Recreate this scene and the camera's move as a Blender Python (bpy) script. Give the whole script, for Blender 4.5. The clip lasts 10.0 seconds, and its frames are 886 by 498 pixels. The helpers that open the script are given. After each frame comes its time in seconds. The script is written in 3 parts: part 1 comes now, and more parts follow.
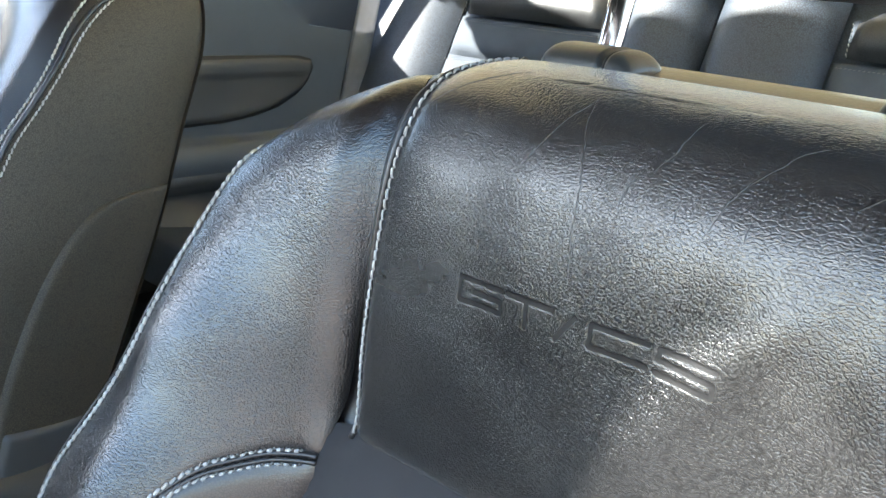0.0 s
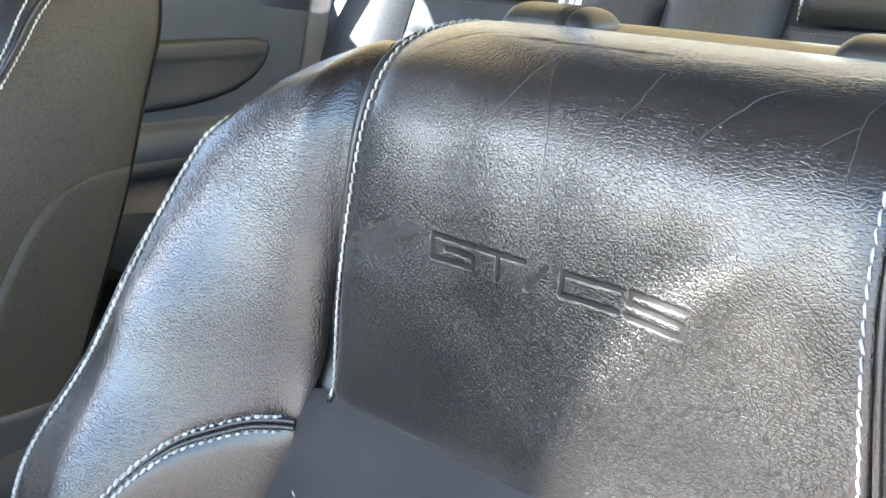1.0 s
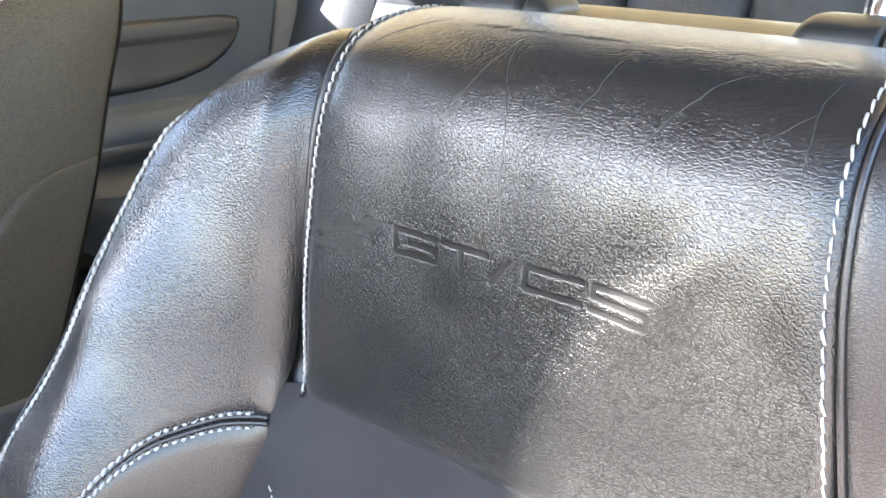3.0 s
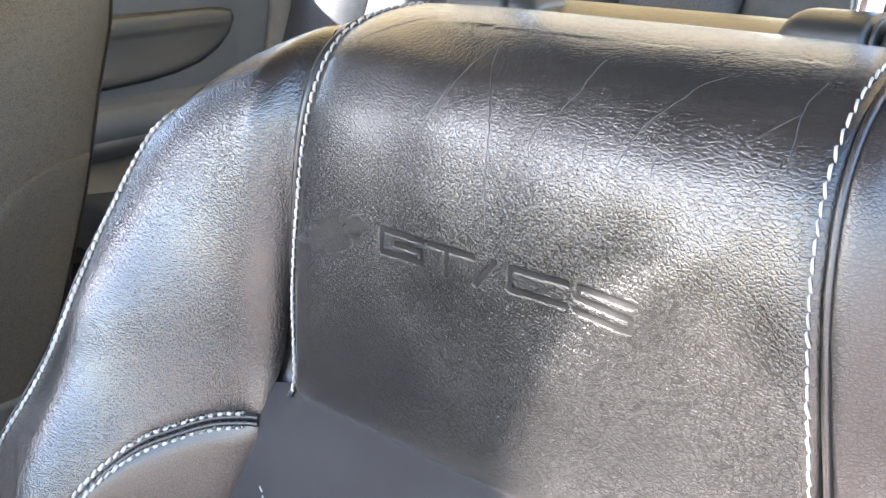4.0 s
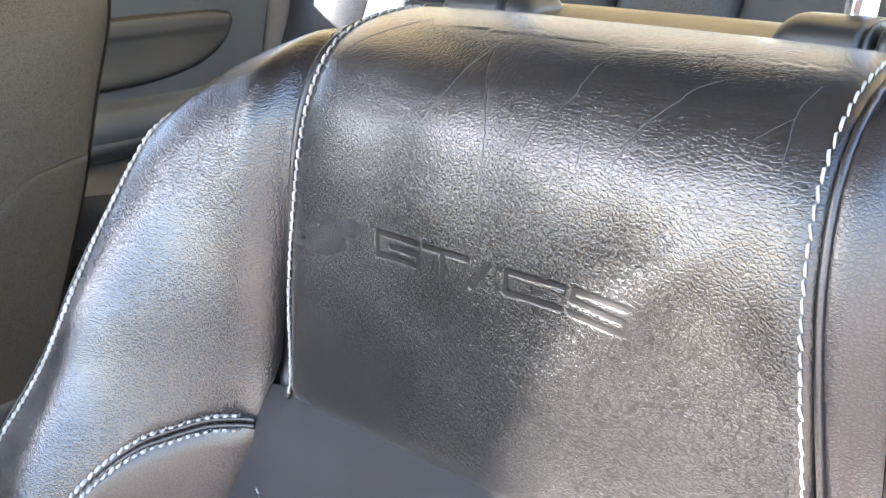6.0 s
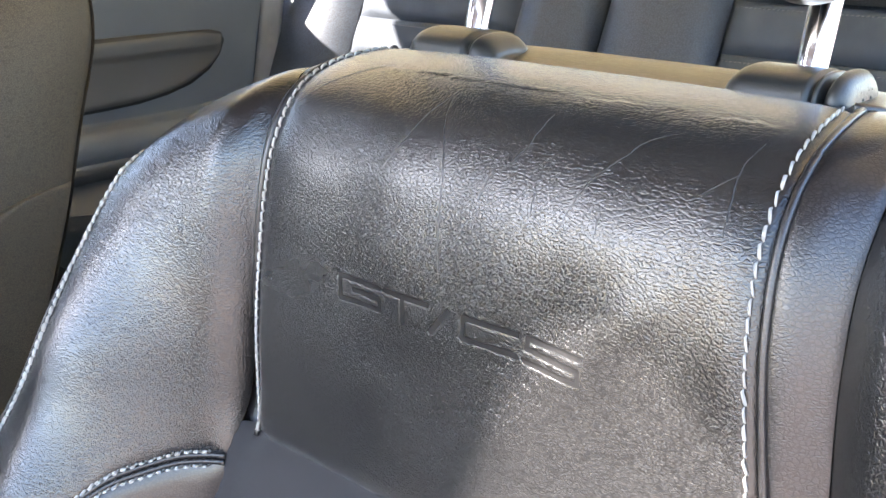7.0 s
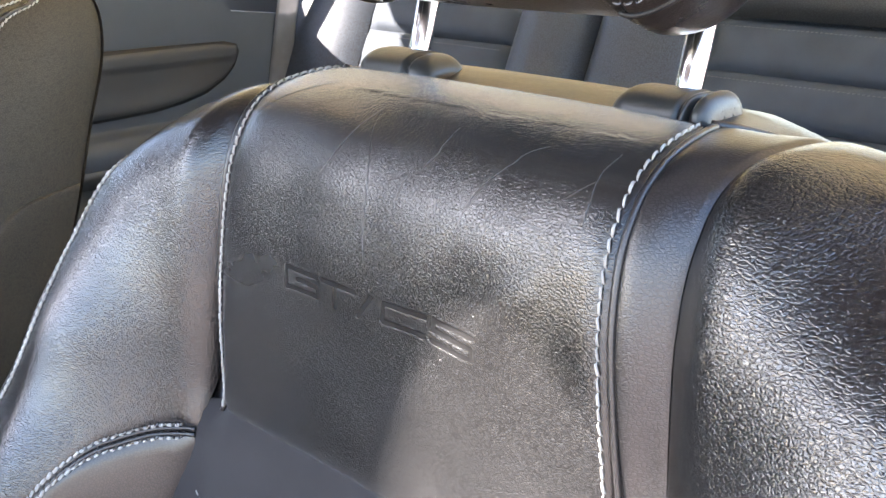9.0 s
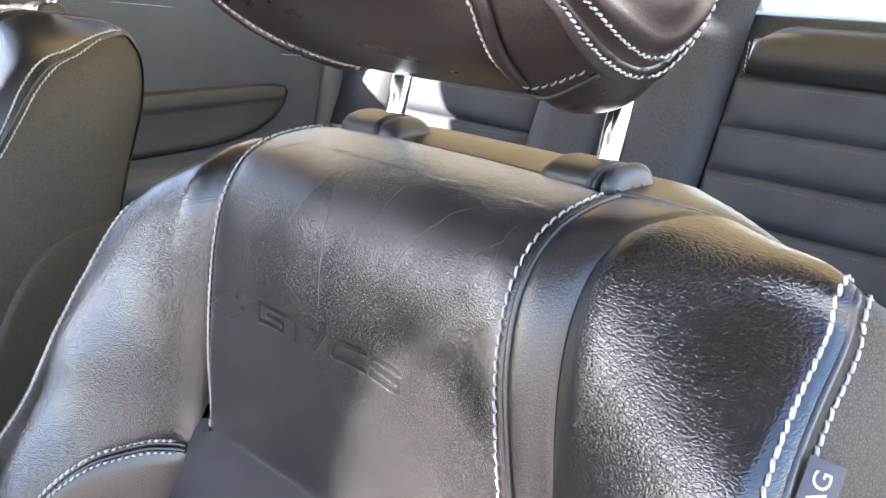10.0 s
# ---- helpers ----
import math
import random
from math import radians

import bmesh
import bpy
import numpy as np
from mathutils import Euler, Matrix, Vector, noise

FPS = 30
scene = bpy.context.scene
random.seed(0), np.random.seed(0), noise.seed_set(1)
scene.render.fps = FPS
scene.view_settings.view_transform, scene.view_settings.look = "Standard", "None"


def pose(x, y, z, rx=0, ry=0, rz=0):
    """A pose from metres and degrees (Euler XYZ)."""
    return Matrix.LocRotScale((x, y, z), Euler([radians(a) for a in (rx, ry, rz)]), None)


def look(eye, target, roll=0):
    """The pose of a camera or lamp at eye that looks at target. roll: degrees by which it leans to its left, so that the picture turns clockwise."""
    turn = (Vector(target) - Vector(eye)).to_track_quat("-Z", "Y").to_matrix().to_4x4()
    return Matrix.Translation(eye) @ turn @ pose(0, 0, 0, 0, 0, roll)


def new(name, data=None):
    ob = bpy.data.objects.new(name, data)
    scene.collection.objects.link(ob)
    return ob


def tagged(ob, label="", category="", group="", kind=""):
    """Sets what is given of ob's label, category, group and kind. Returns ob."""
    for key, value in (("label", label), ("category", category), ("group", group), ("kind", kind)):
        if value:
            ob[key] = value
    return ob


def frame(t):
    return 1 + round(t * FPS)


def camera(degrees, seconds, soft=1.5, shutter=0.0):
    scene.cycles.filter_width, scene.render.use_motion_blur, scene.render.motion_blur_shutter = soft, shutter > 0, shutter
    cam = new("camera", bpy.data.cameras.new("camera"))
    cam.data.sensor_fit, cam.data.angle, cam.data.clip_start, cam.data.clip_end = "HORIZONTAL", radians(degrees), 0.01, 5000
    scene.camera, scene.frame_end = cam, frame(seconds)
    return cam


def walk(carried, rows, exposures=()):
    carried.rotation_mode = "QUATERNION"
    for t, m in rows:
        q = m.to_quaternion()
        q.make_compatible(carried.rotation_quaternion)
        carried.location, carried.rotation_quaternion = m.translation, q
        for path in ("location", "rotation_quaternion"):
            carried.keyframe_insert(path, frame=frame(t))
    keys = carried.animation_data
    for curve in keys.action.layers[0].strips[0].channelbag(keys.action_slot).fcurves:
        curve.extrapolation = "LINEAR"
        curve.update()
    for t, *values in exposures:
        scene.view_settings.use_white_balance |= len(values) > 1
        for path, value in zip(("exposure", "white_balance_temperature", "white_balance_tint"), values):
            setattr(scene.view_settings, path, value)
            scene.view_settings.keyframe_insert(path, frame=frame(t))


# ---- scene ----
cam = camera(45.4, 10.0, soft=1.5)
PATH = [
    (0, (0.282, -0.434, 0.935), (-1.113, 0.89, 0.387), 3.4),
    (0.5, (0.281, -0.44, 0.925), (-1.075, 0.917, 0.362), 2.5),
    (1, (0.287, -0.445, 0.925), (-1.05, 0.926, 0.352), 1.9),
    (1.5, (0.284, -0.448, 0.924), (-1.042, 0.932, 0.343), 1.4),
    (2, (0.282, -0.44, 0.923), (-1.03, 0.944, 0.32), 0.7),
    (2.5, (0.286, -0.434, 0.93), (-1.022, 0.947, 0.309), 0.3),
    (4, (0.29, -0.422, 0.942), (-1.012, 0.945, 0.28), -0.6),
    (4.5, (0.293, -0.418, 0.935), (-1.009, 0.949, 0.275), -0.7),
    (5, (0.292, -0.424, 0.931), (-1.009, 0.945, 0.274), -0.6),
    (6.5, (0.292, -0.416, 0.952), (-1.01, 0.952, 0.295), -0.5),
    (7, (0.305, -0.408, 0.959), (-1.003, 0.963, 0.318), -0.5),
    (7.5, (0.321, -0.413, 0.962), (-0.987, 0.96, 0.326), -0.4),
    (8, (0.347, -0.404, 0.972), (-0.973, 0.952, 0.326), -0.7),
    (8.5, (0.375, -0.402, 0.979), (-0.957, 0.942, 0.332), -0.8),
    (9, (0.39, -0.418, 0.974), (-0.968, 0.91, 0.349), -0.4),
    (9.5, (0.41, -0.422, 0.988), (-0.981, 0.883, 0.388), -0.1),
    (10, (0.481, -0.41, 1.001), (-0.982, 0.832, 0.438), 0.5),
]
EXPOSURES = [(0.0, 3.46, 6100, 7), (1.0, 3.93, 6250, 10), (2.5, 4.10, 6400, 13), (4.5, 4.08, 6500, 16), (6.5, 4.02, 6480, 16), (7.5, 3.70, 6430, 16), (10.0, 3.68, 6500, 19)]
walk(cam, [(t, look(eye, target, roll)) for t, eye, target, roll in PATH], EXPOSURES)

# ---------------------------------------------------------------- light
SUN = Vector((-0.62, -0.62, 0.48)).normalized()      # towards the sun
world = bpy.data.worlds.new("sky")
scene.world = world
world.use_nodes = True
wn = world.node_tree
sky = wn.nodes.new("ShaderNodeTexSky")
sky.sky_type, sky.sun_disc = "NISHITA", False
sky.sun_elevation = math.asin(SUN.z)
sky.sun_rotation = math.atan2(SUN.x, SUN.y)
sky.air_density, sky.dust_density = 1.0, 0.45
wn.links.new(sky.outputs[0], wn.nodes["Background"].inputs[0])
wn.nodes["Background"].inputs[1].default_value = 0.12
sun = new("sun", bpy.data.lights.new("sun", "SUN"))
sun.data.energy, sun.data.angle, sun.data.color = 5.0, radians(1.3), (1.0, 0.93, 0.82)
sun.matrix_world = look(SUN * 5, (0, 0, 0))


# ---------------------------------------------------------------- materials
def material(name):
    m = bpy.data.materials.new(name)
    m.use_nodes = True
    return m, m.node_tree, m.node_tree.nodes["Principled BSDF"]


def node(tree, kind, **inputs):
    n = tree.nodes.new(kind)
    for key, value in inputs.items():
        n.inputs[key.replace("_", " ")].default_value = value
    return n


def mapped(tree, value, low, high, to_low, to_high):
    n = node(tree, "ShaderNodeMapRange", From_Min=low, From_Max=high, To_Min=to_low, To_Max=to_high)
    tree.links.new(value, n.inputs["Value"])
    return n.outputs[0]


def mixed(tree, factor, a, b):
    n = tree.nodes.new("ShaderNodeMix")
    n.data_type = "RGBA"
    n.inputs[6].default_value, n.inputs[7].default_value = (*a, 1), (*b, 1)
    tree.links.new(factor, n.inputs[0])
    return n.outputs[2]


def leather(name, dark, light, rough=0.23, grain=430.0, depth=0.00010, coat=0.05, spec=0.75):
    """Grained, slightly worn leather: flat pebbles between narrow creases, fine pores, cloudy wear."""
    m, t, p = material(name)
    raw = t.nodes.new("ShaderNodeTexCoord").outputs["Object"]
    wide = t.nodes.new("ShaderNodeVectorMath")
    wide.operation = "MULTIPLY"
    wide.inputs[1].default_value = (0.72, 1.0, 1.10)
    t.links.new(raw, wide.inputs[0])
    at = wide.outputs[0]

    def pulled(scale, amount):
        warp = node(t, "ShaderNodeTexNoise", Scale=scale, Detail=2.0)
        t.links.new(at, warp.inputs["Vector"])
        off = t.nodes.new("ShaderNodeVectorMath")
        off.operation = "MULTIPLY_ADD"
        off.inputs[1].default_value = (amount, amount, amount)
        t.links.new(warp.outputs["Color"], off.inputs[0])
        t.links.new(at, off.inputs[2])
        return off.outputs[0]

    def pebbles(scale, where, width):
        cell = node(t, "ShaderNodeTexVoronoi", Scale=scale)
        cell.feature = "DISTANCE_TO_EDGE"
        t.links.new(where, cell.inputs["Vector"])
        n = node(t, "ShaderNodeMapRange", From_Min=0.0, From_Max=width, To_Min=0.0, To_Max=1.0)
        n.interpolation_type = "SMOOTHSTEP"
        t.links.new(cell.outputs["Distance"], n.inputs["Value"])
        return n.outputs[0]

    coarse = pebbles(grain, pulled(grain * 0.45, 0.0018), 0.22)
    small = pebbles(grain * 1.9, pulled(grain * 0.9, 0.0012), 0.26)
    swell = node(t, "ShaderNodeTexNoise", Scale=grain * 0.55, Detail=2.0, Roughness=0.55)
    soft = node(t, "ShaderNodeTexNoise", Scale=34.0, Detail=4.0)
    big = node(t, "ShaderNodeTexNoise", Scale=11.0, Detail=5.0, Roughness=0.6)
    patchy = node(t, "ShaderNodeTexNoise", Scale=16.0, Detail=3.0)
    for n in (swell, soft, big, patchy):
        t.links.new(at, n.inputs["Vector"])
    finish = mixed(t, mapped(t, big.outputs["Fac"], 0.32, 0.7, 0, 1), dark, light)
    crease_tone = mixed(t, coarse, tuple(0.45 * c for c in dark), light)      # base colour is darker in the creases between the pebbles
    t.links.new(finish, crease_tone.node.inputs[7])
    t.links.new(crease_tone, p.inputs["Base Color"])

    def plus(a, b, k):
        n = t.nodes.new("ShaderNodeMath")
        n.operation = "MULTIPLY_ADD"
        n.inputs[1].default_value = k
        t.links.new(b, n.inputs[0])
        t.links.new(a, n.inputs[2])
        return n.outputs[0]
    height = plus(plus(coarse, small, 0.45), swell.outputs["Fac"], 0.3)
    worn = t.nodes.new("ShaderNodeMath")                      # the grain is worn flatter in places
    worn.operation = "MULTIPLY"
    t.links.new(height, worn.inputs[0])
    t.links.new(mapped(t, patchy.outputs["Fac"], 0.32, 0.62, 0.55, 1.1), worn.inputs[1])
    b1 = node(t, "ShaderNodeBump", Strength=1.0, Distance=depth)
    t.links.new(worn.outputs[0], b1.inputs["Height"])
    b2 = node(t, "ShaderNodeBump", Strength=0.05, Distance=0.004)
    t.links.new(soft.outputs["Fac"], b2.inputs["Height"])
    t.links.new(b1.outputs[0], b2.inputs["Normal"])
    t.links.new(b2.outputs[0], p.inputs["Normal"])
    t.links.new(mapped(t, big.outputs["Fac"], 0.3, 0.75, rough - 0.02, rough + 0.06), p.inputs["Roughness"])
    p.inputs["Specular IOR Level"].default_value = spec
    p.inputs["Coat Weight"].default_value = coat
    p.inputs["Coat Roughness"].default_value = 0.55
    return m


def plain(name, dark, light, rough=0.5, scale=60.0, depth=0.15, metal=0.0, spread=0.08):
    """Plastics, cloth, thread, metal: two tones, noise relief."""
    m, t, p = material(name)
    at = t.nodes.new("ShaderNodeTexCoord").outputs["Object"]
    big = node(t, "ShaderNodeTexNoise", Scale=scale * 0.12, Detail=5.0)
    fine = node(t, "ShaderNodeTexNoise", Scale=scale * 12, Detail=3.0)
    for n in (big, fine):
        t.links.new(at, n.inputs["Vector"])
    t.links.new(mixed(t, mapped(t, big.outputs["Fac"], 0.3, 0.7, 0, 1), dark, light), p.inputs["Base Color"])
    t.links.new(mapped(t, fine.outputs["Fac"], 0.3, 0.7, rough - spread, rough + spread), p.inputs["Roughness"])
    b = node(t, "ShaderNodeBump", Strength=depth, Distance=0.0006)
    t.links.new(fine.outputs["Fac"], b.inputs["Height"])
    t.links.new(b.outputs[0], p.inputs["Normal"])
    p.inputs["Metallic"].default_value = metal
    return m


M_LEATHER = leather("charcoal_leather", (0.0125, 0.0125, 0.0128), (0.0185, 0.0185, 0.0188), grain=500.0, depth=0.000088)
M_LEATHER.node_tree.nodes["Principled BSDF"].inputs["Sheen Weight"].default_value = 0.16      # dusty bloom on the worn panel
M_LEATHER.node_tree.nodes["Principled BSDF"].inputs["Sheen Roughness"].default_value = 0.40
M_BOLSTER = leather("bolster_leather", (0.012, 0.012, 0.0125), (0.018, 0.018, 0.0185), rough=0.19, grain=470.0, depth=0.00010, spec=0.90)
M_SMOOTH = leather("smooth_leather", (0.016, 0.015, 0.016), (0.025, 0.023, 0.023), rough=0.29, grain=600.0, depth=0.00006)
M_SIDE = leather("side_vinyl", (0.046, 0.039, 0.028), (0.060, 0.051, 0.0365), rough=0.60, grain=600.0, depth=0.00003, coat=0.0, spec=0.35)
M_REAR = leather("rear_leather", (0.029, 0.038, 0.053), (0.041, 0.052, 0.071), rough=0.50, grain=420.0, depth=0.00005, coat=0.0, spec=0.4)
M_HEAD = leather("brown_black_leather", (0.022, 0.017, 0.0145), (0.034, 0.026, 0.022), rough=0.28, grain=560.0, depth=0.00004)
M_RDARK = leather("rear_top_leather", (0.014, 0.015, 0.016), (0.022, 0.023, 0.024), rough=0.5, grain=420.0, depth=0.00005, coat=0.0, spec=0.5)
M_WORN = leather("worn_leather", (0.036, 0.036, 0.036), (0.056, 0.056, 0.056), rough=0.4)
# smooth as pressed, and darkened in colour for the recess's shade
M_PRESSED_SHADE = leather("shaded_pressed_leather", (0.007, 0.007, 0.0075), (0.010, 0.010, 0.0105), rough=0.40, depth=0.00002, spec=0.5)
M_RSUEDE = plain("rear_suede", (0.027, 0.035, 0.046), (0.041, 0.051, 0.066), rough=0.85, scale=160.0, depth=0.5)
M_DTHREAD = plain("grey_thread", (0.08, 0.08, 0.085), (0.12, 0.12, 0.125), rough=0.7, scale=300.0)
M_SUEDE = plain("charcoal_suede", (0.014, 0.0135, 0.015), (0.022, 0.021, 0.023), rough=0.9, scale=160.0, depth=0.5)
M_SUEDE.node_tree.nodes["Principled BSDF"].inputs["Sheen Weight"].default_value = 0.08
M_THREAD = plain("pale_thread", (0.30, 0.295, 0.28), (0.46, 0.45, 0.425), rough=0.7, scale=300.0, depth=0.4)
M_CHROME = plain("chrome", (0.80, 0.80, 0.80), (0.86, 0.86, 0.86), rough=0.10, metal=1.0, spread=0.03, depth=0.02)
M_CAP = plain("satin_black_plastic", (0.016, 0.017, 0.017), (0.024, 0.025, 0.025), rough=0.38, scale=90.0, depth=0.2)
M_TRIM = plain("grey_trim_plastic", (0.044, 0.052, 0.063), (0.056, 0.066, 0.079), rough=0.55, scale=70.0, depth=0.3)
M_TRIM_D = plain("dark_trim_vinyl", (0.036, 0.036, 0.036), (0.047, 0.047, 0.046), rough=0.5, scale=70.0, depth=0.3)
M_DOOR = plain("black_door_vinyl", (0.016, 0.017, 0.016), (0.024, 0.025, 0.024), rough=0.6, scale=70.0, depth=0.3)
M_GASKET = plain("black_gasket", (0.006, 0.006, 0.006), (0.010, 0.010, 0.010), rough=0.6)
M_BELT = plain("grey_webbing", (0.19, 0.19, 0.20), (0.25, 0.25, 0.26), rough=0.7, scale=200.0, depth=0.5)
M_CARPET = plain("grey_carpet", (0.035, 0.035, 0.034), (0.055, 0.054, 0.052), rough=0.95, scale=80.0, depth=0.8)
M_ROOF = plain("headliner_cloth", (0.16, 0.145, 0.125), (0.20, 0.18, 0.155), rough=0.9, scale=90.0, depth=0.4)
# unseen roof made translucent, so its glow warms the seat tops
M_SOFT = plain("translucent_glow_cloth", (0.72, 0.65, 0.48), (0.82, 0.75, 0.57), rough=0.9, scale=90.0, depth=0.4)
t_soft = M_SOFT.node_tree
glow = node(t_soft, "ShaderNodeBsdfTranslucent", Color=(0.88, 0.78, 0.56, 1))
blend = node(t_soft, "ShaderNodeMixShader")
where = t_soft.nodes.new("ShaderNodeSeparateXYZ")              # less glow towards the front, to soften its reflection in the seat
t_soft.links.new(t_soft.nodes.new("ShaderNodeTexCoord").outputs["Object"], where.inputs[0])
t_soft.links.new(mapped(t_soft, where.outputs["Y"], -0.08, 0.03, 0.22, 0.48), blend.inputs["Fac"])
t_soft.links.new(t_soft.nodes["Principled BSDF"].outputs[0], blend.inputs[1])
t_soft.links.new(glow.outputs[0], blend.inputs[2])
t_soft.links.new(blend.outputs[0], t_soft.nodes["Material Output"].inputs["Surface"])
M_GROUND = plain("reddish_paving", (0.27, 0.205, 0.175), (0.35, 0.27, 0.23), rough=0.9, scale=20.0, depth=0.6)
M_HEDGE = plain("hedge_leaves", (0.030, 0.045, 0.018), (0.065, 0.085, 0.035), rough=0.6, scale=30.0, depth=0.8)
M_TAG = plain("grey_tag", (0.040, 0.040, 0.046), (0.052, 0.052, 0.058), rough=0.6)


# ---------------------------------------------------------------- mesh tools
def part(name, bm, mat, parent=None, label="", smooth=True):
    me = bpy.data.meshes.new(name)
    bm.to_mesh(me)
    bm.free()
    for poly in me.polygons:
        poly.use_smooth = smooth
    me.materials.append(mat)
    ob = new(name, me)
    ob.parent = parent
    if label:
        ob["label"] = label
    return ob


def thing(name, label, category, group="", kind=""):
    return tagged(new(name), label, category, group, kind)


def sheet(f, na, nb, bm=None, flip=False):
    """A grid of f(a, b) for a, b in 0..1."""
    bm = bm or bmesh.new()
    rows = [[bm.verts.new(f(i / na, j / nb)) for j in range(nb + 1)] for i in range(na + 1)]
    for i in range(na):
        for j in range(nb):
            q = (rows[i][j], rows[i + 1][j], rows[i + 1][j + 1], rows[i][j + 1])
            bm.faces.new(q[::-1] if flip else q)
    return bm


def tube(points, r, sides=8, bm=None, squash=1.0):
    """A round rod along points."""
    bm = bm or bmesh.new()
    pts = [Vector(p) for p in points]
    rings = []
    for i, p in enumerate(pts):
        d = (pts[min(i + 1, len(pts) - 1)] - pts[max(i - 1, 0)]).normalized()
        a = d.cross(Vector((0, 1, 0)) if abs(d.y) < 0.9 else Vector((1, 0, 0))).normalized()
        b = d.cross(a)
        rr = r[i] if isinstance(r, (list, tuple)) else r
        rings.append([bm.verts.new(p + rr * (math.cos(k * 2 * math.pi / sides) * a + squash * math.sin(k * 2 * math.pi / sides) * b)) for k in range(sides)])
    for m, n in zip(rings, rings[1:]):
        for k in range(sides):
            bm.faces.new((m[k], m[(k + 1) % sides], n[(k + 1) % sides], n[k]))
    bm.faces.new(rings[0][::-1])
    bm.faces.new(rings[-1])
    return bm


def box(lo, hi, bevel=0.0, seg=2, bm=None):
    bm = bm or bmesh.new()
    made = bmesh.ops.create_cube(bm, size=1.0)["verts"]
    for v in made:
        v.co = Vector([lo[k] + (v.co[k] + 0.5) * (hi[k] - lo[k]) for k in range(3)])
    if bevel:
        bmesh.ops.bevel(bm, geom=list({e for v in made for e in v.link_edges}), offset=bevel, segments=seg, affect="EDGES", profile=0.5)
    return bm


def slab(outline, axis, lo, hi, bevel=0.0):
    """A prism: outline in the two other axes, from lo to hi along axis."""
    bm = bmesh.new()
    def place(p, h):
        q = list(p)
        q.insert("xyz".index(axis), h)
        return q
    a = [bm.verts.new(place(p, lo)) for p in outline]
    b = [bm.verts.new(place(p, hi)) for p in outline]
    bm.faces.new(a)
    bm.faces.new(b[::-1])
    for i in range(len(a)):
        j = (i + 1) % len(a)
        bm.faces.new((a[j], a[i], b[i], b[j]))
    bmesh.ops.recalc_face_normals(bm, faces=bm.faces)
    if bevel:
        bmesh.ops.bevel(bm, geom=list(bm.edges), offset=bevel, segments=2, affect="EDGES")
    return bm


def stepped(x, knots):
    """Smooth curve through (x, value) knots."""
    if x <= knots[0][0]:
        return knots[0][1]
    for k in range(len(knots) - 1):
        (x0, v0), (x1, v1) = knots[k], knots[k + 1]
        if x <= x1:
            def slope(i):
                if i <= 0 or i >= len(knots) - 1:
                    return (v1 - v0) / (x1 - x0)
                return (knots[i + 1][1] - knots[i - 1][1]) / (knots[i + 1][0] - knots[i - 1][0])
            t, h = (x - x0) / (x1 - x0), x1 - x0
            return ((2 * t**3 - 3 * t**2 + 1) * v0 + (t**3 - 2 * t**2 + t) * h * slope(k)
                    + (3 * t**2 - 2 * t**3) * v1 + (t**3 - t**2) * h * slope(k + 1))
    return knots[-1][1]


def ease(x, a, b):
    t = min(1.0, max(0.0, (x - a) / (b - a)))
    return t * t * (3 - 2 * t)


# ---------------------------------------------------------------- the front seat's shape
# profile of the backrest in its middle plane, front bottom over the top to back bottom: (y, z)
PROFILE = [(-0.165, 0.34), (-0.140, 0.46), (-0.120, 0.56), (-0.107, 0.63), (-0.102, 0.69), (-0.101, 0.74), (-0.099, 0.785), (-0.096, 0.815),
           (-0.089, 0.842), (-0.075, 0.864), (-0.055, 0.8755), (-0.022, 0.8800), (0.010, 0.8768), (0.040, 0.8758), (0.066, 0.868), (0.084, 0.850),
           (0.086, 0.810), (0.072, 0.740), (0.050, 0.640), (0.018, 0.520), (-0.010, 0.420), (-0.030, 0.340)]
SEAT_X = 0.017
CUM = [0.0]
for (ya, za), (yb, zb) in zip(PROFILE, PROFILE[1:]):
    CUM.append(CUM[-1] + math.hypot(yb - ya, zb - za))
Y_AT = [(s, p[0]) for s, p in zip(CUM, PROFILE)]
Z_AT = [(s, p[1]) for s, p in zip(CUM, PROFILE)]
S_TOP = CUM[11]                     # top of the profile
S_SEAM = CUM[12] - 0.003            # seam across the top, under the headrest sleeves
S_END = CUM[-1]
S_MID = S_TOP + 0.055               # where the side panel ends on the shoulder
DROP = {-1: [(0.0, 0.0), (0.11, 0.0), (0.14, 0.003), (0.19, 0.018), (0.235, 0.040), (0.27, 0.072), (0.29, 0.098), (0.32, 0.14)],
        1: [(0.0, 0.0), (0.15, 0.0), (0.19, -0.002), (0.23, 0.0), (0.25, 0.0), (0.26, 0.001), (0.275, 0.006), (0.29, 0.017), (0.32, 0.06)]}
CREST = [(0.50, 0.115), (0.60, 0.105), (0.628, 0.096), (0.666, 0.074), (0.716, 0.054), (0.75, 0.036), (0.786, 0.020), (0.82, 0.008), (0.85, 0.0), (0.90, 0.0)]
S_82 = CUM[7]
SWEEP = [(CUM[6], 0.0), (CUM[7], 0.0), (CUM[8], -0.011), (CUM[9], -0.020), (CUM[10], -0.004), (CUM[11], 0.022), (CUM[12], 0.038), (CUM[13], 0.042), (CUM[-1], 0.042)]


WIDE = {"extra": 0.0}                # the passenger seat is a little wider, with softer shoulders
EASY = [(0.0, 0.0), (0.17, 0.0), (0.22, 0.008), (0.26, 0.022), (0.29, 0.040), (0.32, 0.056)]


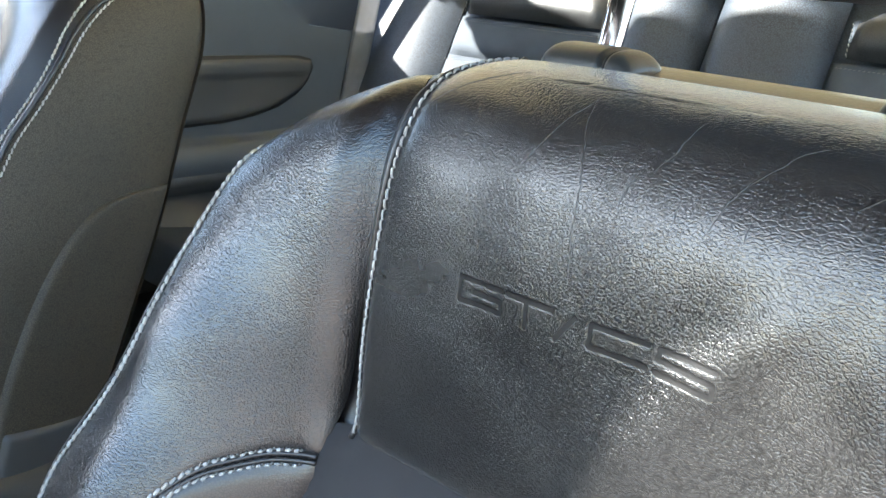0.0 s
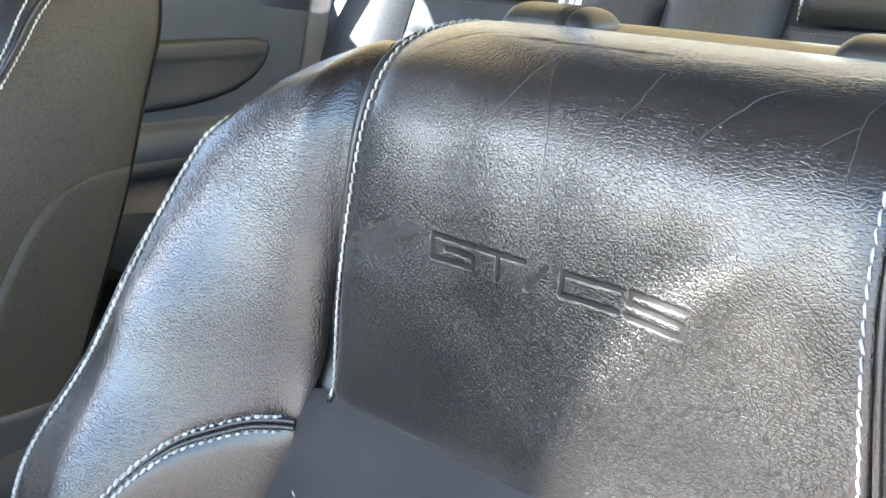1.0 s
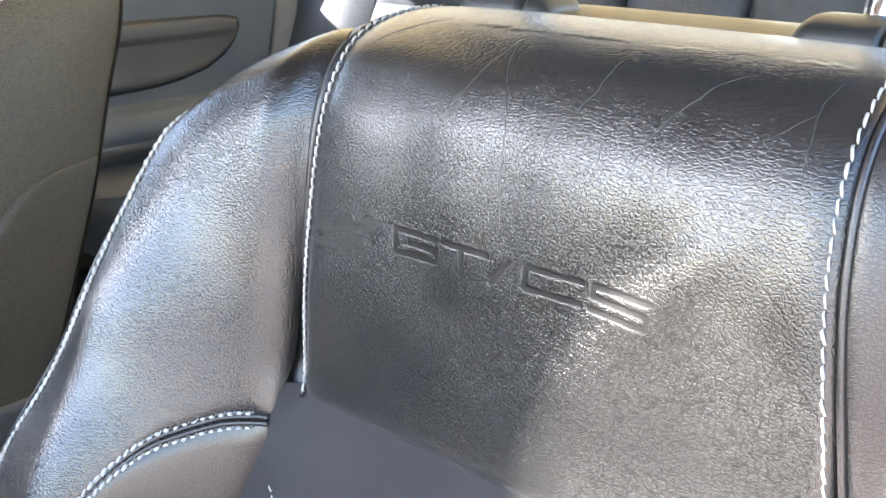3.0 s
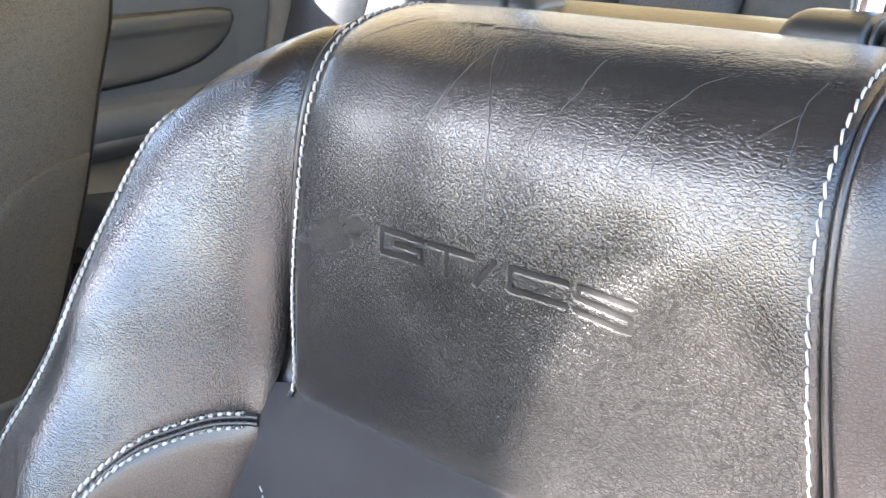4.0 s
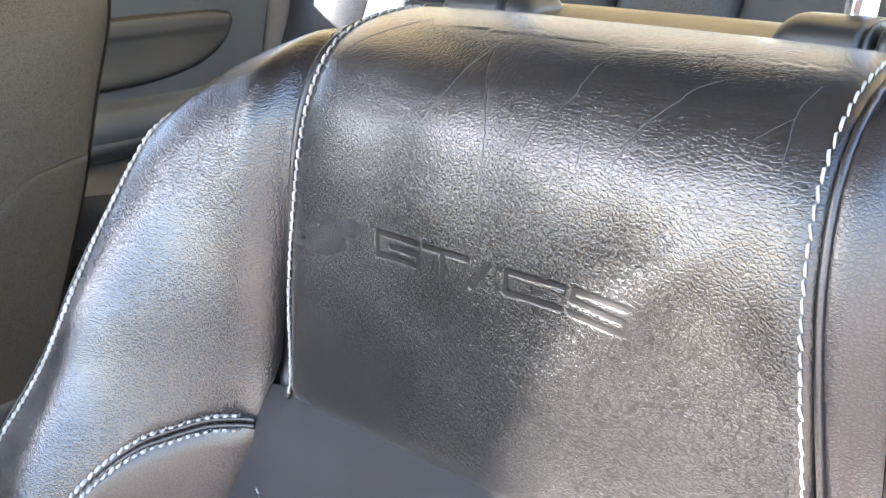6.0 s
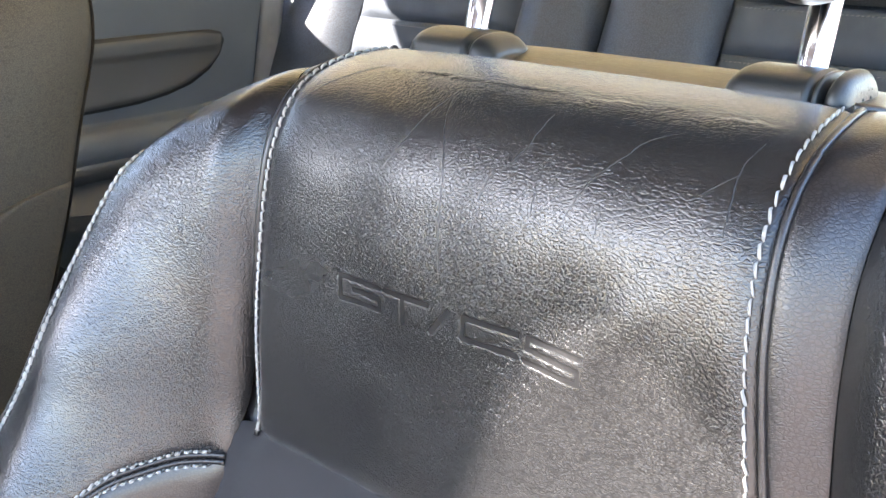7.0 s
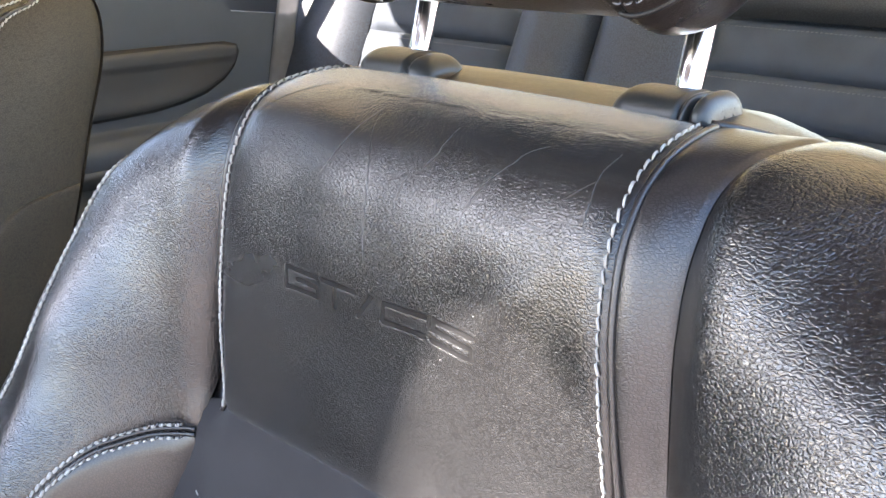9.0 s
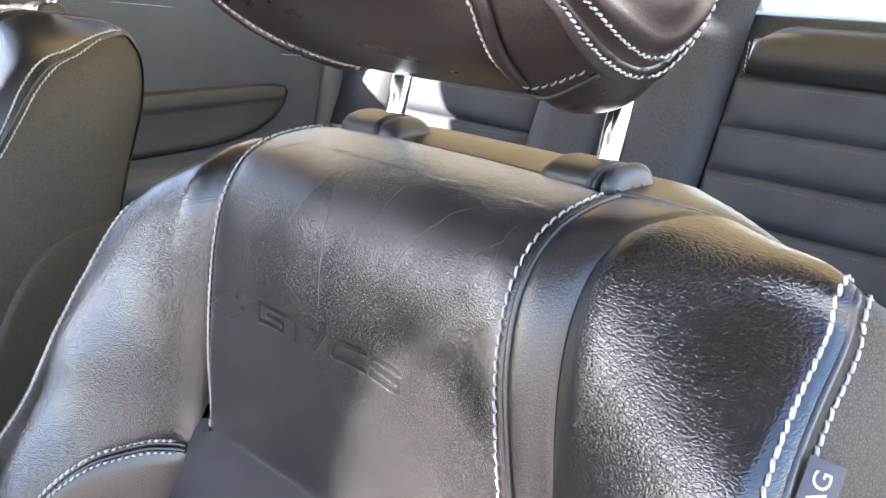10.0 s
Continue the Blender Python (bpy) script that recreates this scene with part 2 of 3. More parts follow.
def skin(u, s):
    """A point of the backrest's skin: u across (metres from the middle), s along the profile."""
    y, z = stepped(s, Y_AT), stepped(s, Z_AT)
    a, side = abs(u), (1 if u > 0 else -1)
    high = ease(z, 0.60, 0.885) ** 1.2
    drop = stepped(a, DROP[side]) * high
    sweep = ease(a, 0.17, 0.285) * (stepped(s, SWEEP) if side > 0 else 0.022 * ease(s, S_82, S_TOP))
    if s <= S_TOP:
        front = ease(S_TOP - s, 0.0, 0.06)
        y -= stepped(z - drop, CREST) * ease(a, 0.165, 0.262) * front
        y += math.exp(-((a - 0.163) / 0.013) ** 2) * (0.009 if side > 0 else 0.017) * ease(S_TOP - s, 0.0, 0.05) * ease(z, 0.650, 0.690)      # the gusset lies back
        if side < 0:
            y -= 0.0065 * math.exp(-(max(0.0, 0.242 - a) / 0.045) ** 2) * (1 - 0.4 * ease(a, 0.258, 0.295)) * ease(z, 0.58, 0.68) * front       # the padding's crown
        y += (0.016 * ease(a, 0.272, 0.296) if side > 0 else 0.004 * ease(a, 0.290, 0.312)) * front                                          # roll towards the side
    if WIDE["extra"] > 0:
        drop = high * stepped(a, EASY) * (1 - 0.85 * ease(s, S_TOP - 0.03, S_TOP + 0.09))
        sweep = ease(a, 0.17, 0.285) * (0.020 * ease(s, S_TOP - 0.02, S_TOP + 0.05) + 0.022 * ease(s, S_TOP + 0.05, S_TOP + 0.11))
    elif side > 0:
        drop += stepped(a, [(0.12, 0.0), (0.15, 0.009), (0.175, 0.020), (0.20, 0.031), (0.23, 0.035), (0.27, 0.033), (0.30, 0.034)]) * ease(s, S_TOP + 0.004, S_TOP + 0.060) * high      # the shoulder falls away behind
    return Vector((SEAT_X + u, y - sweep, z - drop))


def edge(s, side):
    """Half width at the outer seam."""
    z = stepped(s, Z_AT)
    if side > 0:
        return WIDE["extra"] + 0.294 - 0.006 * ease(z, 0.62, 0.74) - 0.012 * ease(z, 0.78, 0.885) - 0.006 * ease(s, S_TOP - 0.02, S_TOP + 0.04)
    return WIDE["extra"] + 0.304 - 0.028 * ease(z, 0.58, 0.75) - 0.010 * ease(z, 0.80, 0.885) + 0.005 * (1 - ease(z, 0.675, 0.765)) - 0.0015 * ease(z, 0.70, 0.78)


def normal(u, s):
    e = 0.0015
    n = (skin(u + e, s) - skin(u - e, s)).cross(skin(u, s + e) - skin(u, s - e))
    return n.normalized()


def s_at(z):
    """Profile length at height z on the front."""
    for k in range(len(PROFILE)):
        if PROFILE[k + 1][1] >= z:
            (ya, za), (yb, zb) = PROFILE[k], PROFILE[k + 1]
            return CUM[k] + (CUM[k + 1] - CUM[k]) * (z - za) / (zb - za)


# half width of the middle panel and of the gusset, along the profile
HALF = [(s_at(0.34), 0.200), (s_at(0.60), 0.172), (s_at(0.64), 0.161), (s_at(0.66), 0.157), (s_at(0.69), 0.1535), (s_at(0.74), 0.1475), (s_at(0.80), 0.1395), (s_at(0.84), 0.1365), (s_at(0.862), 0.136),
        (S_TOP - 0.05, 0.136), (S_TOP - 0.02, 0.134), (S_TOP + 0.01, 0.129), (S_TOP + 0.03, 0.122)]
GUS = [(s_at(0.34), 0.220), (s_at(0.60), 0.186), (s_at(0.64), 0.176), (s_at(0.66), 0.172), (s_at(0.70), 0.168), (s_at(0.74), 0.166), (s_at(0.80), 0.163), (s_at(0.85), 0.163), (S_TOP - 0.04, 0.166), (S_TOP, 0.180), (S_TOP + 0.03, 0.195), (S_SEAM + 0.03, 0.21)]


def suede_line(u):
    """Profile length of the seam between the suede and the leather."""
    return s_at(0.6755 - 0.001 * (abs(u) / 0.15) ** 2)


def back_line(u):
    """Profile length of the seam behind the top."""
    a = abs(u)
    return S_SEAM - 0.021 * (min(a, 0.125) / 0.125) ** 2.5 + 0.062 * ease(a, 0.122, 0.178)


def bolster_line(u):
    """Profile length of the seam between the upper and the lower bolster skin."""
    a = abs(u)
    return s_at(0.652 - 0.010 * ease(a, 0.19, 0.225) - 0.36 * ease(a, 0.212, 0.34))


def seam_height(a, side, inset=0.0):
    """The same seam at the share a of the way from the gusset to the outer edge."""
    u = 0.165 + a * 0.12
    for _ in range(5):
        s = bolster_line(u)
        g = stepped(s, GUS) - inset
        u = g + a * (edge(s, side) - g)
    return bolster_line(u)


FOLD = [(0.60, -0.015), (0.68, 0.006), (0.72, 0.022), (0.777, 0.060), (0.804, 0.085), (0.851, 0.123), (0.87, 0.135)]


def dents(u, z):
    """Soft folds in the middle panel's leather."""
    d = 0.0
    along = u - stepped(z, FOLD)
    d += 0.0011 * math.exp(-(along / 0.014) ** 2) * ease(z, 0.64, 0.70) * (1 - ease(z, 0.81, 0.85))
    d -= 0.0008 * math.exp(-((along + 0.026) / 0.018) ** 2) * (1 - ease(z, 0.80, 0.84))
    d += 0.0012 * math.exp(-((u - 0.105) / 0.02) ** 2) * math.exp(-((z - 0.77) / 0.035) ** 2)
    d += 0.0012 * noise.noise(Vector((u * 22, z * 22, 3.1)))
    return d


# pressed mark: five blocky strokes in one row, as paths of (x, z)
STROKES = [[(-0.0295, 0.7866), (-0.0565, 0.7868), (-0.0565, 0.7757), (-0.0295, 0.7763), (-0.0295, 0.7812), (-0.0470, 0.7816)],
           [(-0.0255, 0.7867), (0.0010, 0.7866)], [(-0.0140, 0.7866), (-0.0140, 0.7747)],
           [(0.0135, 0.7868), (0.0040, 0.7750)],
           [(0.0515, 0.7867), (0.0228, 0.7868), (0.0220, 0.7772), (0.0515, 0.7772)],
           [(0.0845, 0.7864), (0.0570, 0.7866), (0.0568, 0.7822), (0.0840, 0.7808), (0.0838, 0.7757), (0.0560, 0.7768)]]


def finer(grid, k):
    """A smooth grid k times as fine, along both axes."""
    for axis in (0, 1):
        g = np.moveaxis(grid, axis, 0)
        n = len(g)
        t = np.linspace(0, n - 1, (n - 1) * k + 1)
        i = np.minimum(t.astype(int), n - 2)
        f = (t - i)[:, None, None]
        p0, p1, p2, p3 = g[np.maximum(i - 1, 0)], g[i], g[i + 1], g[np.minimum(i + 2, n - 1)]
        g = 0.5 * (2 * p1 + (p2 - p0) * f + (2 * p0 - 5 * p1 + 4 * p2 - p3) * f**2 + (3 * p1 - p0 - 3 * p2 + p3) * f**3)
        grid = np.moveaxis(g, 0, axis)
    return grid


def pressed(f, na, nb, k):
    """A fine sheet of f with the mark pressed into its front."""
    grid = finer(np.array([[f(i / na, j / nb) for j in range(nb + 1)] for i in range(na + 1)]), k)
    x, z = grid[..., 0], grid[..., 2]
    near = np.full(x.shape, 1.0)
    for path in STROKES:
        for (xa, za), (xb, zb) in zip(path, path[1:]):
            w = np.clip(((x - xa) * (xb - xa) + (z - za) * (zb - za)) / ((xb - xa) ** 2 + (zb - za) ** 2), 0, 1)
            near = np.minimum(near, np.hypot(x - xa - w * (xb - xa), z - za - w * (zb - za)))
    t = np.clip((near - 0.0010) / 0.0008, 0, 1)
    front = grid[..., 1] < -0.08
    grid[..., 1] += np.where(front, 0.00018 * (1 - t * t * (3 - 2 * t)) - 0.00005 * np.exp(-((near - 0.0022) / 0.0007) ** 2), 0)
    na, nb = na * k, nb * k
    bm = bmesh.new()
    rows = [[bm.verts.new(p) for p in row] for row in grid.tolist()]
    for i in range(na):
        for j in range(nb):
            face = bm.faces.new((rows[i][j], rows[i + 1][j], rows[i + 1][j + 1], rows[i][j + 1]))
            # strokes take the darkened leather, so the shallow recess reads
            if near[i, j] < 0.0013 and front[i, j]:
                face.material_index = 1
    return bm


def build_seat(name, label, detailed):
    seat = thing(name, label, "car seat", "front seats")
    n1, n2 = (110, 130) if detailed else (24, 40)

    def insert(a, b):
        u = (2 * a - 1) * 0.15
        low, top = suede_line(u), back_line(u * 0.83)
        s = low + b * (top - low)
        hw = stepped(s, HALF)
        u = (2 * a - 1) * hw
        p, n = skin(u, s), normal(u, s)
        border = min(hw - abs(u), s - low, top - s)
        return p + n * (0.0045 * (1 - math.exp(-border / 0.006)) - 0.003 + (dents(u, p.z) * ease(border, 0.0, 0.03) if s < S_TOP - 0.03 else 0))
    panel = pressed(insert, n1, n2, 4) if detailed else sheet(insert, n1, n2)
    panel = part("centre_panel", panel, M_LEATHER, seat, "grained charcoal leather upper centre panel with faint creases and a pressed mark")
    panel.data.materials.append(M_PRESSED_SHADE)

    def suede(a, b):
        u0 = (2 * a - 1) * 0.15
        top = suede_line(u0)
        s = b * top
        hw = stepped(s, HALF) + 0.019
        u = (2 * a - 1) * hw
        p, n = skin(u, s), normal(u, s)
        border = min(hw - abs(u), top - s)
        return p + n * (0.005 * (1 - math.exp(-border / 0.008)) - 0.0035)
    part("lower_centre_panel", sheet(suede, 40, 40), M_SUEDE, seat, "charcoal suede lower centre panel")

    for side in (-1, 1):
        def gusset(a, b):
            top = back_line(0.126 + 0.062 * a) + 0.004
            s = s_at(0.667) + b * (top - s_at(0.667))
            u0, u1 = stepped(s, HALF), stepped(s, GUS)
            w = (u1 - u0)
            u = side * (u0 + 0.0008 + a * (w - 0.0008))
            p, n = skin(u, s), normal(u, s)
            border = min(min(a, 1 - a) * w, top - s)
            return p + n * (0.0026 * (1 - math.exp(-border / 0.002)) - (0.0022 if side > 0 else 0.0036 + 0.007 * (1 - ease(s, s_at(0.667), s_at(0.72)))))
        part("gusset", sheet(gusset, 14, 90, flip=side < 0), M_SMOOTH, seat, "smooth charcoal leather gusset strip")

        def bolster(a, b):
            low = seam_height(a, side)
            top = back_line(0.20) + 0.010
            s = low + b * (top - low)
            g = stepped(s, GUS)
            u = g + a * (edge(s, side) - g)
            p, n = skin(side * u, s), normal(side * u, s)
            border = min(u - g, s - low, top - s, edge(s, side) - u + 0.004)
            return p + n * (0.0038 * (1 - math.exp(-border / 0.0035)) - 0.0026)
        part("bolster", sheet(bolster, 70 if detailed else 20, 110 if detailed else 40, flip=side < 0), M_BOLSTER, seat, "grained charcoal leather side bolster")

        def lower(a, b):
            top = seam_height(a, side, 0.004)
            s = b * top
            g = stepped(s, GUS) - 0.004
            u = g + a * (edge(s, side) - g)
            p, n = skin(side * u, s), normal(side * u, s)
            border = min(u - g, top - s)
            return p + n * (0.0035 * (1 - math.exp(-border / 0.004)) - 0.0027)
        part("lower_bolster", sheet(lower, 40, 40, flip=side < 0), M_HEAD, seat, "smooth brown-black leather lower bolster")

        # side panel between the front edge and the back edge
        def flank(a, b):
            sf = b * S_MID
            sb = S_END - b * (S_END - S_MID)
            p, q = skin(side * edge(sf, side), sf), skin(side * edge(sb, side), sb)
            out = 0.022 * math.sin(math.pi * a) ** 0.7 * min(1.0, (q - p).length / 0.16)
            return p.lerp(q, a) + Vector((side * out - side * 0.003, 0, 0))
        part("side_panel", sheet(flank, 24, 60, flip=side < 0), M_SIDE, seat, "smooth dark vinyl side panel")

    def back(a, b):
        u = (2 * a - 1) * 0.285
        s = back_line(u) + b * (S_END - back_line(u))
        u = (2 * a - 1) * edge(s, 2 * a - 1)
        p, n = skin(u, s), normal(u, s)
        border = s - back_line(u)
        return p + n * (0.006 * (1 - math.exp(-border / 0.008)) - 0.0045 + 0.003 * math.exp(-((border - 0.028) / 0.02) ** 2) * (1 - ease(abs(u), 0.06, 0.16)))
    # the passenger's back takes the paler side vinyl, so its rim looks lit
    part("back_panel", sheet(back, 80, 60), M_SMOOTH if detailed else M_SIDE, seat, "dark vinyl back panel")
    return seat


def stitches(name, parent, path, length=0.0040, gap=0.0012, r=0.00055, lift=0.0004):
    """Single stitches lying along path(t) -> (point, normal), t in 0..1."""
    pts = [path(k / 400) for k in range(401)]
    bm = bmesh.new()
    run, nxt, k = 0.0, 0.0, 0
    marks = [0.0]
    for (p, _), (q, _) in zip(pts, pts[1:]):
        marks.append(marks[-1] + (q - p).length)
    total = marks[-1]
    def at(d):
        nonlocal k
        k = min(max(k, 0), 399)
        while k < 399 and marks[k + 1] < d:
            k += 1
        f = (d - marks[k]) / max(1e-9, marks[k + 1] - marks[k])
        return pts[k][0].lerp(pts[k + 1][0], f), pts[k][1]
    d = 0.0
    while d + length < total:
        (p, n), (q, _) = at(d), at(d + length)
        mid = p.lerp(q, 0.5)
        j = random.uniform(0.8, 1.15)
        w = (q - p).cross(n).normalized() * random.uniform(0.0001, 0.0006)
        tube([p - n * r * 0.6 + w, p.lerp(q, 0.15) + n * (lift + r * 0.4) + w, mid + n * (lift + r * 0.6), p.lerp(q, 0.85) + n * (lift + r * 0.4) - w, q - n * r * 0.6 - w],
             [r * 0.5, r * j, r * 1.1 * j, r * j, r * 0.5], 6, bm)
        d += length + gap
    return part(name, bm, M_THREAD, parent, "pale grey stitching")


# ---------------------------------------------------------------- structure: the car's shell
GROUND = -0.28
ground = part("ground", box((-150, -150, GROUND - 0.2), (150, 150, GROUND)), M_GROUND, None, smooth=False)
tagged(ground, "dull reddish paving under the car", "ground", kind="structure")
def hedge(a, b):
    """The near face and top of a long uneven hedge."""
    y = -7.0 + 16.0 * a
    h = 2.45 + 0.30 * noise.noise(Vector((y * 0.6, 2.0, 0))) + 0.12 * noise.noise(Vector((y * 3.0, 5.0, 0)))
    t = min(1.0, b / 0.75)
    x = -5.6 - 1.2 * max(0.0, (b - 0.75) / 0.25)
    bulge = 0.28 * noise.noise(Vector((y * 1.6, t * 3.0, 1.0))) + 0.12 * noise.noise(Vector((y * 6.0, t * 12.0, 4.0)))
    return Vector((x + bulge - 0.25 * t * t, y, GROUND + h * t + 0.10 * noise.noise(Vector((y * 5.0, b * 9.0, 7.0))) * t))
backdrop = part("backdrop", sheet(hedge, 220, 40), M_HEDGE, None)
tagged(backdrop, "dark green hedge beyond the passenger side", "hedge", kind="structure")
floor = part("floor", box((-1.20, -1.5, 0.0), (0.44, 1.35, 0.06)), M_CARPET, None, smooth=False)
tagged(floor, "dark grey carpeted car floor", "floor", kind="structure")

# front edge notched so the roof's shadow outlines the sun patch on the panel
roof = part("ceiling", slab([(0.40, -1.00), (-0.455, -1.00), (-0.468, -0.75), (-0.468, -0.676), (-0.524, -0.694), (-0.600, -0.752), (-0.686, -0.823), (-0.93, -1.03), (-1.20, -1.20), (-1.20, -0.08), (0.40, -0.08)], "z", 1.25, 1.29), M_ROOF, None, smooth=False)
tagged(roof, "unseen dark beige headliner, front edge cut to shape the sun patch", "ceiling", kind="structure")
# glowing roof added out of view, for the warm light on the seat
warm_roof = part("ceiling", slab([(-1.20, -0.078), (-1.20, 0.228), (-0.83, 0.288), (-0.70, 0.315), (-0.66, 0.35), (0.40, 0.35), (0.40, -0.078)], "z", 1.25, 1.29), M_SOFT, None, smooth=False)
tagged(warm_roof, "unseen beige cloth roof, translucent so that it warms the seat tops", "ceiling", kind="structure")
# unseen glowing slope that hides the blue sky from the seat top's reflection
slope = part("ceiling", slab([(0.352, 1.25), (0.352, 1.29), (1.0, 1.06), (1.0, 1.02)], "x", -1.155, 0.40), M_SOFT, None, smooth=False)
tagged(slope, "unseen translucent beige slope, added for a warm reflection in the seat top", "ceiling", kind="structure")
# unseen; high left and low right steps set which sky the leather reflects
front = part("wall_front", slab([(-1.20, 0.06), (0.44, 0.06), (0.44, 0.50), (-0.22, 0.52), (-0.36, 0.79), (-0.68, 0.80), (-0.77, 0.99), (-1.20, 1.01)], "y", -1.20, -1.16), M_DOOR, None, smooth=False)
tagged(front, "unseen black front wall, stepped to block sky from the leather's reflections", "wall", kind="structure")
sill = part("wall_right", box((0.40, -1.16, 0.06), (0.44, 1.35, 0.30)), M_TRIM_D, None, smooth=False)
tagged(sill, "dark door sill", "wall", kind="structure")
quarter = part("wall_right", slab([(0.32, 0.30), (1.35, 0.30), (1.35, 0.80), (0.32, 0.80)], "x", 0.40, 0.44), M_TRIM, None, smooth=False)
tagged(quarter, "grey plastic quarter trim behind the door", "trim panel", kind="structure")
back = part("wall_back", box((-1.20, 1.31, 0.06), (0.40, 1.35, 0.86)), M_TRIM_D, None, smooth=False)
tagged(back, "dark wall behind the rear seats", "wall", kind="structure")
shelf = part("parcel_shelf", box((-1.155, 0.98, 0.835), (0.40, 1.31, 0.86)), M_TRIM, None, smooth=False)
tagged(shelf, "grey parcel shelf under the rear window", "shelf", kind="structure")

# left side: quarter trim with recessed pocket; pillars and window openings shaped for sunlight
LEFT = -1.155
# the tall front stretch is unseen and blocks low sun and sky
left = part("wall_left", slab([(-1.16, 0.06), (0.705, 0.06), (0.705, 0.788), (0.60, 0.800), (0.52, 0.855), (0.40, 0.889), (0.30, 0.90), (-0.55, 0.90), (-0.60, 1.25), (-1.0, 1.25), (-1.0, 0.80), (-1.16, 0.80)], "x", LEFT - 0.045, LEFT), M_TRIM, None, smooth=False)
tagged(left, "grey plastic side trim with a recessed pocket", "trim panel", kind="structure")
# dark panel added out of view, so the right bolster reflects less
door = part("door_1", slab([(-1.155, 0.20), (0.02, 0.20), (0.02, 0.86), (-0.30, 0.895), (-0.95, 0.80), (-1.155, 0.795)], "x", LEFT + 0.001, LEFT + 0.030, 0.006), M_DOOR, None, smooth=False)
tagged(door, "unseen black door panel, added to darken the bolster's reflections", "car door", kind="structure")
# added outer panel: covers the outside behind the gap but lets sun pass
recess = part("wall_left", slab([(0.05, 0.06), (1.35, 0.06), (1.35, 0.98), (0.62, 0.98), (0.62, 0.905), (0.05, 0.905)], "x", -1.345, -1.30), M_TRIM, None, smooth=False)
tagged(recess, "added grey panel beyond the window gap, hiding the bright outside", "trim panel", kind="structure")
# its edges are placed to cast the sun patches on the rear seat
pillar = part("pillar", slab([(0.06, 0.898), (0.29, 0.898), (0.38, 0.955), (0.56, 0.984), (0.67, 0.968), (1.35, 0.86), (1.35, 0.88), (0.80, 0.98), (0.48, 1.105), (0.43, 1.135), (0.36, 1.17), (0.29, 1.21), (0.25, 1.25), (0.0, 1.25)], "x", LEFT - 0.045, LEFT - 0.002), M_TRIM, None, smooth=False)
tagged(pillar, "grey plastic rear pillar trim, outline cut to shape the sun on the rear seat", "pillar", kind="structure")


def pocket_outline(grow=0.0):
    """The pocket's outline in (y, z): straight top, pointed rear end, curved underside."""
    pts = [(0.10, 0.752), (0.30, 0.751), (0.45, 0.750), (0.575, 0.747), (0.598, 0.741), (0.603, 0.728), (0.592, 0.708), (0.570, 0.690), (0.535, 0.674),
           (0.49, 0.663), (0.44, 0.656), (0.38, 0.653), (0.30, 0.651), (0.10, 0.648)]
    cy, cz = 0.35, 0.70
    return [(y + grow * (1 if y > cy else -1) * min(1, abs(y - cy) / 0.2), z + grow * (1 if z > cz else -1) * min(1, abs(z - cz) / 0.03)) for y, z in pts]


rim = part("gasket", slab(pocket_outline(0.005), "x", LEFT, LEFT + 0.003), M_GASKET, left, "black seam round the pocket")
def pocket(a, b):
    """The padded pocket panel: a ledge along its top, then hollow."""
    y = 0.10 + a * 0.497
    edge = [(yy, zz) for yy, zz in pocket_outline() if zz < 0.735][::-1]
    low = stepped(y, sorted(edge))
    high = 0.750 - 0.006 * ease(y, 0.55, 0.60)
    z = low + b * (high - low)
    out = 0.006 + 0.004 * (1 - math.exp(-min(z - low, high - z, 0.600 - y) / 0.004)) + 0.003 * ease(z, 0.718, 0.730) - 0.003 * math.exp(-((z - 0.69) / 0.03) ** 2)
    return Vector((LEFT + out, y, z))
part("pocket_panel", sheet(pocket, 60, 36), M_TRIM_D, left, "padded dark vinyl pocket panel")


def ledge(a, b):
    """The armrest ledge under the pocket."""
    y = 0.05 + a * 0.75
    top = 0.632 + 0.02 * ease(y, 0.5, 0.75)
    z = 0.555 + b * (top - 0.555)
    out = 0.030 * math.sin(math.pi * min(1, max(0, (z - 0.555) / (top - 0.555)))) ** 0.6
    return Vector((LEFT + out * (1 - ease(z, top - 0.012, top)), y, z))
part("armrest_ledge", sheet(ledge, 30, 24), M_TRIM, left, "grey padded armrest ledge")
part("lower_panel", slab([(-0.1, 0.30), (0.72, 0.30), (0.72, 0.552), (0.45, 0.545), (-0.1, 0.545)], "x", LEFT, LEFT + 0.012, 0.003), M_TRIM_D, left, "dark vinyl lower side panel")
part("lower_ledge", slab([(-0.1, 0.549), (0.45, 0.549), (0.72, 0.556), (0.72, 0.60), (0.45, 0.590), (-0.1, 0.585)], "x", LEFT, LEFT + 0.026, 0.004), M_TRIM_D, left, "dark vinyl band under the ledge")

# ---------------------------------------------------------------- front seats
driver = build_seat("driver_seat", "charcoal leather bucket seat with pale contrast stitching", True)
WIDE["extra"] = 0.010
passenger = build_seat("passenger_seat", "charcoal leather bucket seat with a smooth vinyl side", False)
SHIFT = Vector((-0.910, -0.031, 0.040))
passenger.location, passenger.rotation_euler = SHIFT, (radians(-5), 0, 0)


def cushion(seat, at):
    """The seat's cushion and plinth, under the backrest."""
    def top(a, b):
        x = (2 * a - 1) * 0.27
        y = -0.62 + b * 0.52
        z = 0.40 + 0.05 * ease(abs(x), 0.15, 0.24) - 0.06 * ease(abs(x), 0.25, 0.27) - 0.05 * (1 - ease(b, 0.0, 0.10))
        return Vector((SEAT_X + x, y, z))
    part("seat_cushion", sheet(top, 30, 24), M_SMOOTH, seat, "dark leather seat cushion")
